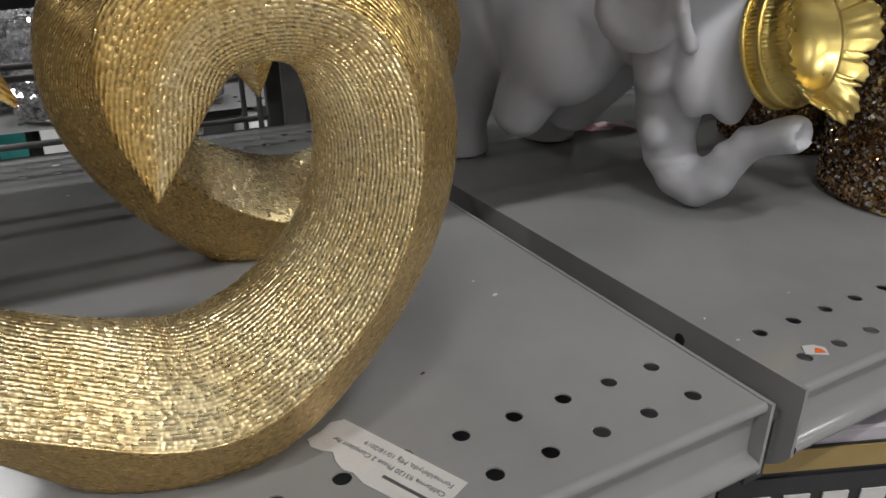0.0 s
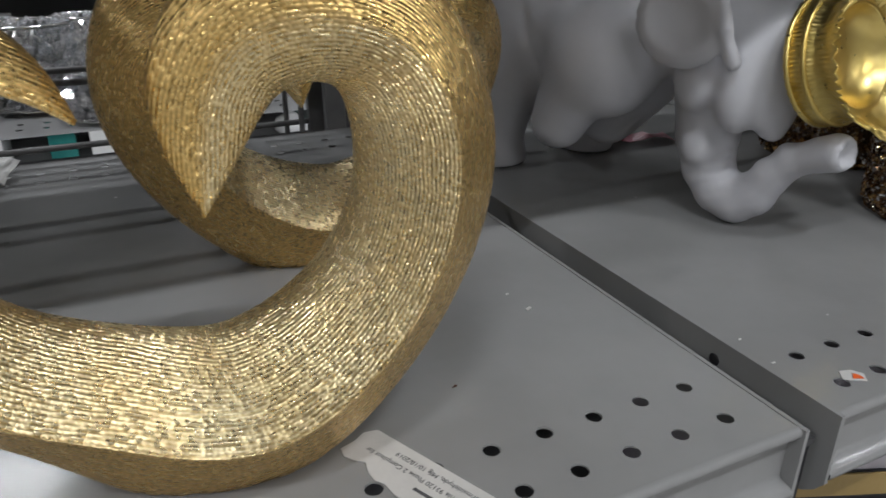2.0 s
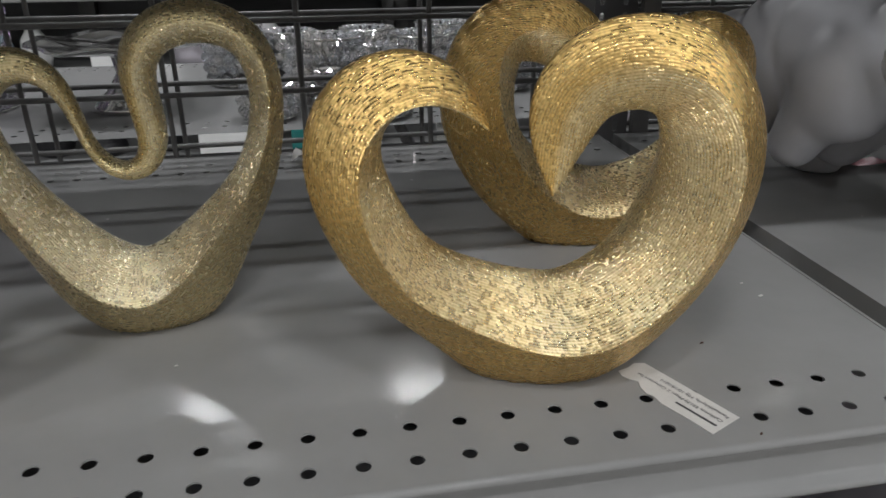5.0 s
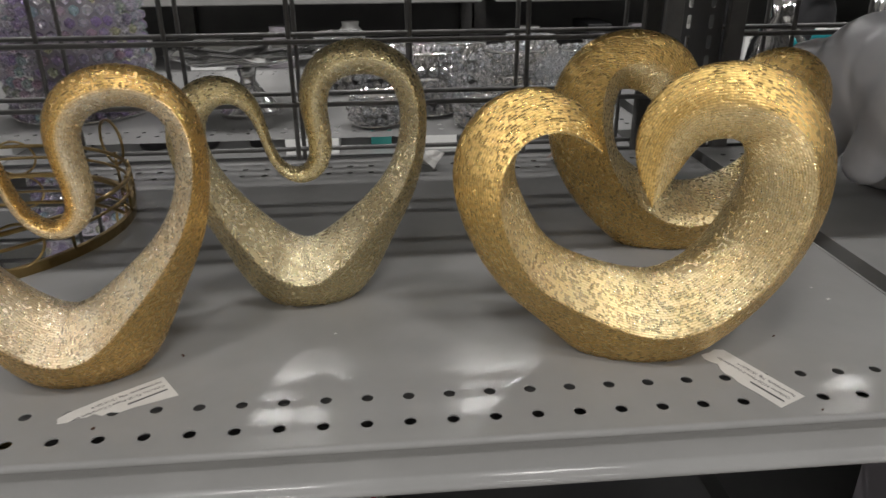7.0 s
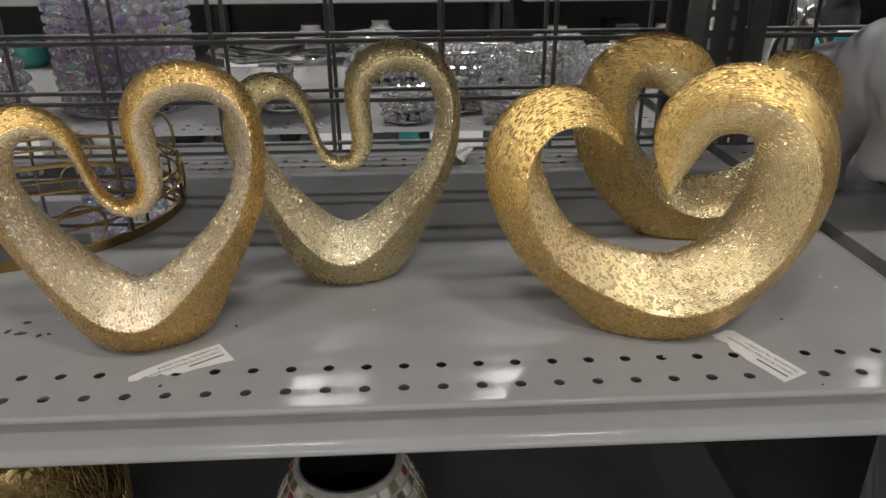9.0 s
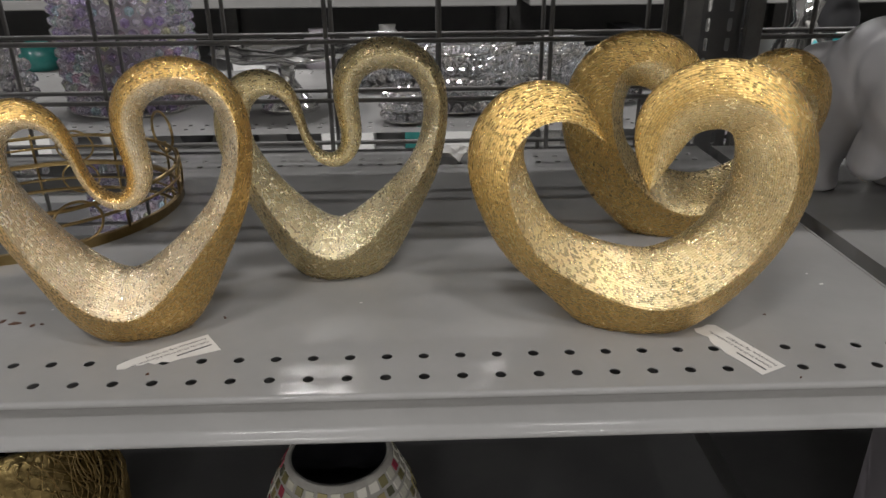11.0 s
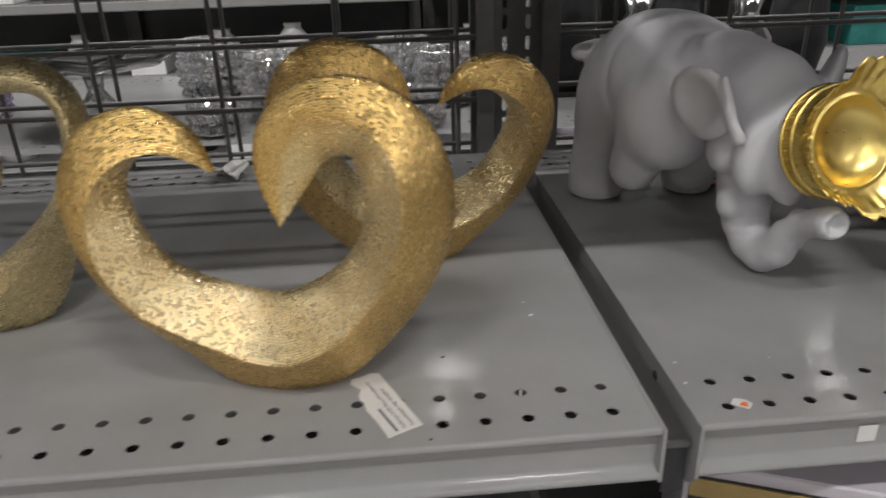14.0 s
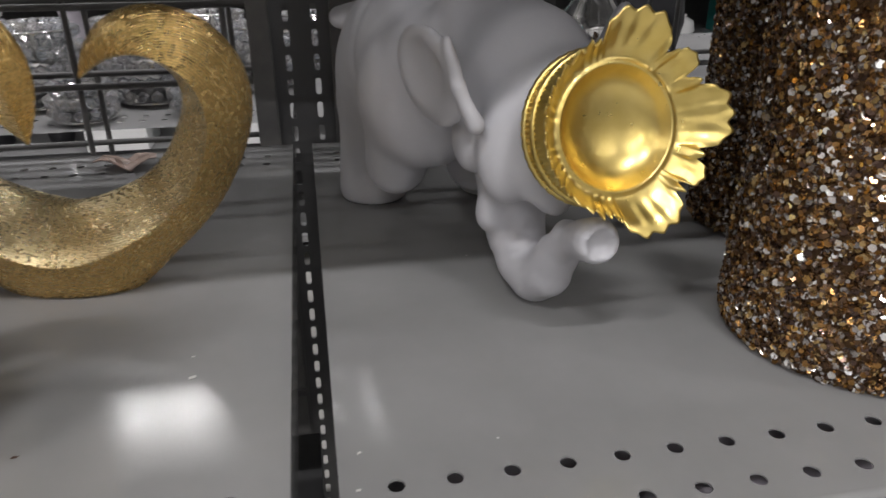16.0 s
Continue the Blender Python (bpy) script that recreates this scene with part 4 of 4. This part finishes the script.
# ---- lower shelf goods ----
def mosaic_vase(loc):
    t = thing("mosaic_vase", loc, "round vase of cream, olive and red mosaic glass tiles", "vase")
    hs = [0.0, 0.02, 0.06, 0.10, 0.14, 0.17, 0.183]
    rs = [0.055, 0.070, 0.084, 0.083, 0.072, 0.058, 0.051]
    part("body", lathe([(0, 0)] + list(zip(rs, hs)) + [(0.047, 0.183), (0.053, 0.168), (0.066, 0.14), (0.076, 0.10), (0.05, 0.01), (0, 0.01)], 64), GROUT, t, smooth=True)
    # black skin just within the wall: the cavity's shade put into a colour
    part("dark_inside", lathe([(0.0462, 0.1832), (0.0518, 0.168), (0.0648, 0.14), (0.0745, 0.10), (0.049, 0.012), (0, 0.0115)], 48), BLACK, t, "black inner skin for the shade inside the vase", smooth=True)
    rng2 = random.Random(5)
    for j in range(14):
        z0 = 0.015 + j * 0.0118
        zc = z0 + 0.0055
        r = float(np.interp(zc, hs, rs))
        n = int(2 * math.pi * r / 0.0125)
        off = rng2.random()
        slope = (float(np.interp(zc + 0.004, hs, rs)) - float(np.interp(zc - 0.004, hs, rs))) / 0.008
        if j < 9:
            continue
        for k in range(n):
            a = 2 * math.pi * (k + off) / n
            w, h = rng2.uniform(0.0043, 0.0053), rng2.uniform(0.0044, 0.0052)
            bm = bmesh.new()
            out = Vector((math.cos(a), math.sin(a), -slope)).normalized()
            side = Vector((-math.sin(a), math.cos(a), 0))
            up = out.cross(side) * -1
            c = Vector((r * math.cos(a), r * math.sin(a), zc))
            quadv = [(sx * w * rng2.uniform(0.85, 1.05), sz * h * rng2.uniform(0.85, 1.05)) for sx, sz in ((-1, -1), (1, -1), (1, 1), (-1, 1))]
            lo = [bm.verts.new(c + side * p + up * q - out * 0.0008) for p, q in quadv]
            hi = [bm.verts.new(c + side * p * 0.94 + up * q * 0.94 + out * 0.0011) for p, q in quadv]
            bm.faces.new(hi)
            for e in range(4):
                bm.faces.new((lo[e], lo[(e + 1) % 4], hi[(e + 1) % 4], hi[e]))
            bmesh.ops.recalc_face_normals(bm, faces=bm.faces[:])
            part("tile", bm, TILE, t)
    return t


TILE, tnt, tb = material("mosaic_tile", 0.14, 0.1)
info = tnt.nodes.new("ShaderNodeObjectInfo")
tr = ramp(tnt, info.outputs["Random"], [(0.0, (0.55, 0.53, 0.45)), (0.28, (0.68, 0.66, 0.6)), (0.48, (0.20, 0.18, 0.09)), (0.66, (0.36, 0.31, 0.15)), (0.82, (0.12, 0.12, 0.08)), (0.92, (0.35, 0.06, 0.09))])
tr.node.color_ramp.interpolation = "CONSTANT"
tnt.links.new(tr, tb.inputs["Base Color"])
tb.inputs["Coat Weight"].default_value = 0.5
mosaic_vase((-0.467, 0.174, 0.715))


def foil_vase(loc):
    t = thing("gold_foil_vase", loc, "gold foil glass vase wound with fine gold wire", "vase")
    prof = [(0.05, 0.0), (0.066, 0.01), (0.082, 0.06), (0.084, 0.11), (0.076, 0.15), (0.06, 0.18), (0.055, 0.195)]
    part("body", lathe([(0, 0)] + prof + [(0.05, 0.195), (0.07, 0.15), (0.078, 0.1), (0.06, 0.012), (0, 0.012)], 48), FOIL, t, smooth=True)
    rng3 = random.Random(8)
    bm = bmesh.new()
    hs = [z for _, z in prof]
    rs = [r for r, _ in prof]
    for k in range(46):
        a0, sp = rng3.uniform(-0.9, 0.5), rng3.uniform(-0.5, 0.5)
        pts = []
        for i in range(16):
            z = 0.012 + i * 0.0118
            a = a0 + sp * i / 15 + 0.12 * math.sin(i * rng3.uniform(0.5, 0.9))
            r = float(np.interp(z, hs, rs)) + 0.002 + 0.004 * abs(math.sin(i * 0.7 + k))
            pts.append((r * math.cos(a), r * math.sin(a), z))
        tube(bm, pts, 0.0007, 5)
    tagged(part("wire_winding", bm, BRASS, t, smooth=True), "loose fine gold wire", kind="stuff")
    return t


foil_vase((-0.80, 0.215, 0.715))

carton = thing("product_carton", (0.040, 0.03, 0.715), "pale lilac product carton with an ochre and black label", "carton", rz=-22)
part("carton_body", one_box(0, 0.32, 0, 0.23, 0, 0.315, bevel=0.0015, seg=1), LILAC, carton)
part("label_panel", one_box(0.004, 0.316, -0.0015, -0.0002, 0.02, 0.305), BLACK, carton, "black printed panel")
part("ochre_strip", one_box(0.004, 0.316, -0.0028, -0.0017, 0.289, 0.304), OCHRE, carton, "ochre printed strip")
band = part("label_band", one_box(0.004, 0.316, -0.003, -0.0017, 0.235, 0.285), BLACK, carton, "black band with pale lettering bars")
for k in range(6):
    part("lettering_bar", one_box(0.02 + k * 0.024, 0.036 + k * 0.024, -0.0042, -0.0031, 0.25, 0.272), PAPER, band)

tag = thing("hanging_tag", (0.0106, -0.012, 1.046), "small black hanging tag in the shelf gap", "tag")
part("card", one_box(-0.0068, 0.0068, -0.0006, 0.0006, 0.0, 0.036, bevel=0.0004, seg=1), BLACK, tag)
part("peg", one_box(-0.0095, 0.0085, -0.0012, 0.0012, 0.034, 0.038), DARKENED_PAINT, tag)


# ---- labels, scraps and crumbs on the shelf ----
def sheet(outline, z, thick=0.0003):
    """A thin piece of paper with the given outline."""
    bm = bmesh.new()
    top = [bm.verts.new((x, y, z + thick)) for x, y in outline]
    low = [bm.verts.new((x, y, z)) for x, y in outline]
    bm.faces.new(top)
    for i in range(len(outline)):
        j = (i + 1) % len(outline)
        bm.faces.new((low[i], low[j], top[j], top[i]))
    bmesh.ops.recalc_face_normals(bm, faces=bm.faces[:])
    return bm


def line_of_text(words, parent, x, y, size, z=0.0006):
    cu = bpy.data.curves.new("text_line", "FONT")
    cu.body, cu.size, cu.extrude = words, size, 0.00004
    tmp = new("text_tmp", cu)
    deps = bpy.context.evaluated_depsgraph_get()
    me = bpy.data.meshes.new_from_object(tmp.evaluated_get(deps))
    bpy.data.objects.remove(tmp)
    ob = part("text_line", me, None, parent)
    ob.data.materials.clear()
    ob.data.materials.append(INK)
    ob.location = (x, y, z)
    return ob


def compliance_label(loc, rz, outline, label):
    """A torn paper label; its words run along local x."""
    t = thing("paper_label", (*loc, Z), label, "label", "torn paper labels", rz=rz)
    part("paper", sheet(outline, 0.0002), PAPER, t)
    part("text_bar", one_box(0.003, 0.0275, 0.0148, 0.0163, 0.00045, 0.0006), INK, t)
    line_of_text("California 93120 Phase 2 Compliant for", t, 0.003, 0.0092, 0.0034)
    line_of_text("Formaldehyde, Mfg 10/18/2019", t, 0.003, 0.0040, 0.0034)


compliance_label((-0.1385, 0.0005), 115.5, [(0, 0), (0.062, -0.001), (0.0655, 0.004), (0.0645, 0.010), (0.0655, 0.017), (0.061, 0.0195), (0.056, 0.0185), (0.052, 0.0165), (0.047, 0.0200), (0.042, 0.0215), (0.038, 0.0205), (0.031, 0.0225), (0.015, 0.022), (0, 0.0225)], "torn white paper label stuck on the grey shelf")
compliance_label((-0.5385, 0.0605), -145.0 + 0.0, [(0, 0), (0.035, -0.0005), (0.058, 0.001), (0.064, 0.003), (0.0655, 0.008), (0.061, 0.0105), (0.056, 0.010), (0.050, 0.0125), (0.046, 0.012), (0.043, 0.017), (0.038, 0.0165), (0.034, 0.0205), (0.026, 0.021), (0, 0.0265)], "torn white paper label beside the brushed gold heart")

price = thing("price_sticker", (0.053, -0.002, Z), "small torn white sticker with an orange mark", "sticker", rz=-30)
part("paper", sheet([(-0.006, -0.004), (0.005, -0.0045), (0.006, 0.002), (0.001, 0.0045), (-0.005, 0.003)], 0.0002), PAPER, price)
part("orange_mark", sheet([(-0.001, -0.003), (0.004, -0.0028), (0.003, 0.0002), (0.0005, 0.001)], 0.0006), ORANGE, price)
edge_tag = part("shelf_edge_sticker", one_box(-0.006, 0.006, -0.0004, 0.0002, -0.006, 0.006), PAPER)
edge_tag.location = (0.127, -0.0154, 1.0815)
tagged(edge_tag, "small white sticker on the shelf's front lip", "sticker")


def scrap(name, outline, loc, rz, mat, label, fold):
    """A crumpled piece that lies on the shelf: its outline bent up along x."""
    bm = bmesh.new()
    f = bm.faces.new([bm.verts.new((x, y, 0)) for x, y in outline])
    bmesh.ops.triangulate(bm, faces=[f])
    bmesh.ops.subdivide_edges(bm, edges=bm.edges[:], cuts=3, use_grid_fill=True)
    lo = 1e9
    for v in bm.verts:
        v.co.z = fold * abs(math.sin(v.co.x * 70 + v.co.y * 30)) + 0.25 * fold * noise.noise(v.co * 90)
        lo = min(lo, v.co.z)
    for v in bm.verts:
        v.co.z -= lo - 0.0005
    top = bm.faces[:]
    r = bmesh.ops.extrude_face_region(bm, geom=top)
    for v in r["geom"]:
        if isinstance(v, bmesh.types.BMVert):
            v.co.z += 0.0004
    bmesh.ops.recalc_face_normals(bm, faces=bm.faces[:])
    ob = part(name, bm, mat, smooth=False)
    ob.matrix_basis = pose(*loc, 0, 0, rz)
    return tagged(ob, label, "scrap")


scrap("paper_scrap", [(-0.028, -0.02), (0.005, -0.028), (0.027, -0.012), (0.02, 0.012), (-0.01, 0.022)], (-0.345, 0.505, Z), 10, PAPER, "crumpled white paper scrap near the wire back", 0.014)
scrap("wrapper_scrap", [(-0.03, -0.008), (0.01, -0.02), (0.03, -0.004), (0.024, 0.016), (-0.016, 0.018)], (-0.158, 0.500, Z), -8, KRAFT, "crumpled brown wrapper scrap near the wire back", 0.010)
scrap("foil_scrap", [(-0.05, -0.008), (0.0, -0.012), (0.052, -0.016), (0.05, 0.008), (0.0, 0.004), (-0.05, 0.008)], (0.215, 0.372, Z), -8, PINK, "burgundy foil strip under the figurine", 0.006)
scrap("clear_wrap_scrap", [(-0.03, -0.02), (0.03, -0.018), (0.034, 0.02), (-0.028, 0.022)], (0.222, 0.415, Z), 5, WHITE, "crumpled white wrap behind the figurine", 0.02)

rng = random.Random(21)
for x, y, r in ((-0.692, 0.101, 0.004), (-0.689, 0.084, 0.0045), (-0.674, 0.080, 0.0025), (-0.668, 0.082, 0.002), (-0.700, 0.088, 0.003), (-0.565, 0.010, 0.0017), (-0.532, 0.086, 0.002), (-0.121, 0.071, 0.0012), (-0.135, -0.013, 0.001)):
    bm = bmesh.new()
    n = 9
    top = [bm.verts.new((r * rng.uniform(0.5, 1.3) * math.cos(2 * math.pi * k / n), 0.6 * r * rng.uniform(0.4, 1.3) * math.sin(2 * math.pi * k / n), 0.0004)) for k in range(n)]
    mid = bm.verts.new((0, 0, 0.0012))
    low = [bm.verts.new((v.co.x, v.co.y, 0)) for v in top]
    for k in range(n):
        bm.faces.new((top[k], top[(k + 1) % n], mid))
        bm.faces.new((low[k], low[(k + 1) % n], top[(k + 1) % n], top[k]))
    bmesh.ops.recalc_face_normals(bm, faces=bm.faces[:])
    o = part("crumb", bm, DEBRIS)
    o.matrix_basis = pose(x, y, Z + 0.0002, 0, 0, rng.uniform(0, 180))
    tagged(o, "dark brown crumb lying on the shelf", "crumb", "crumbs on the shelf")
for x, y, r in ((-0.051, 0.120, 0.0022), (-0.053, 0.140, 0.0012), (0.03, 0.045, 0.0012), (-0.43, 0.105, 0.0012), (0.028, 0.022, 0.0012)):
    o = part("paint_chip", sheet([(-r, -r * 0.4), (r * 0.8, -r * 0.5), (r, r * 0.3), (-r * 0.6, r * 0.5)], 0.0002), PAPER)
    o.matrix_basis = pose(x, y, Z, 0, 0, rng.uniform(0, 40))
    tagged(o, "tiny white fleck lying on the shelf", "fleck", "flecks on the shelf")
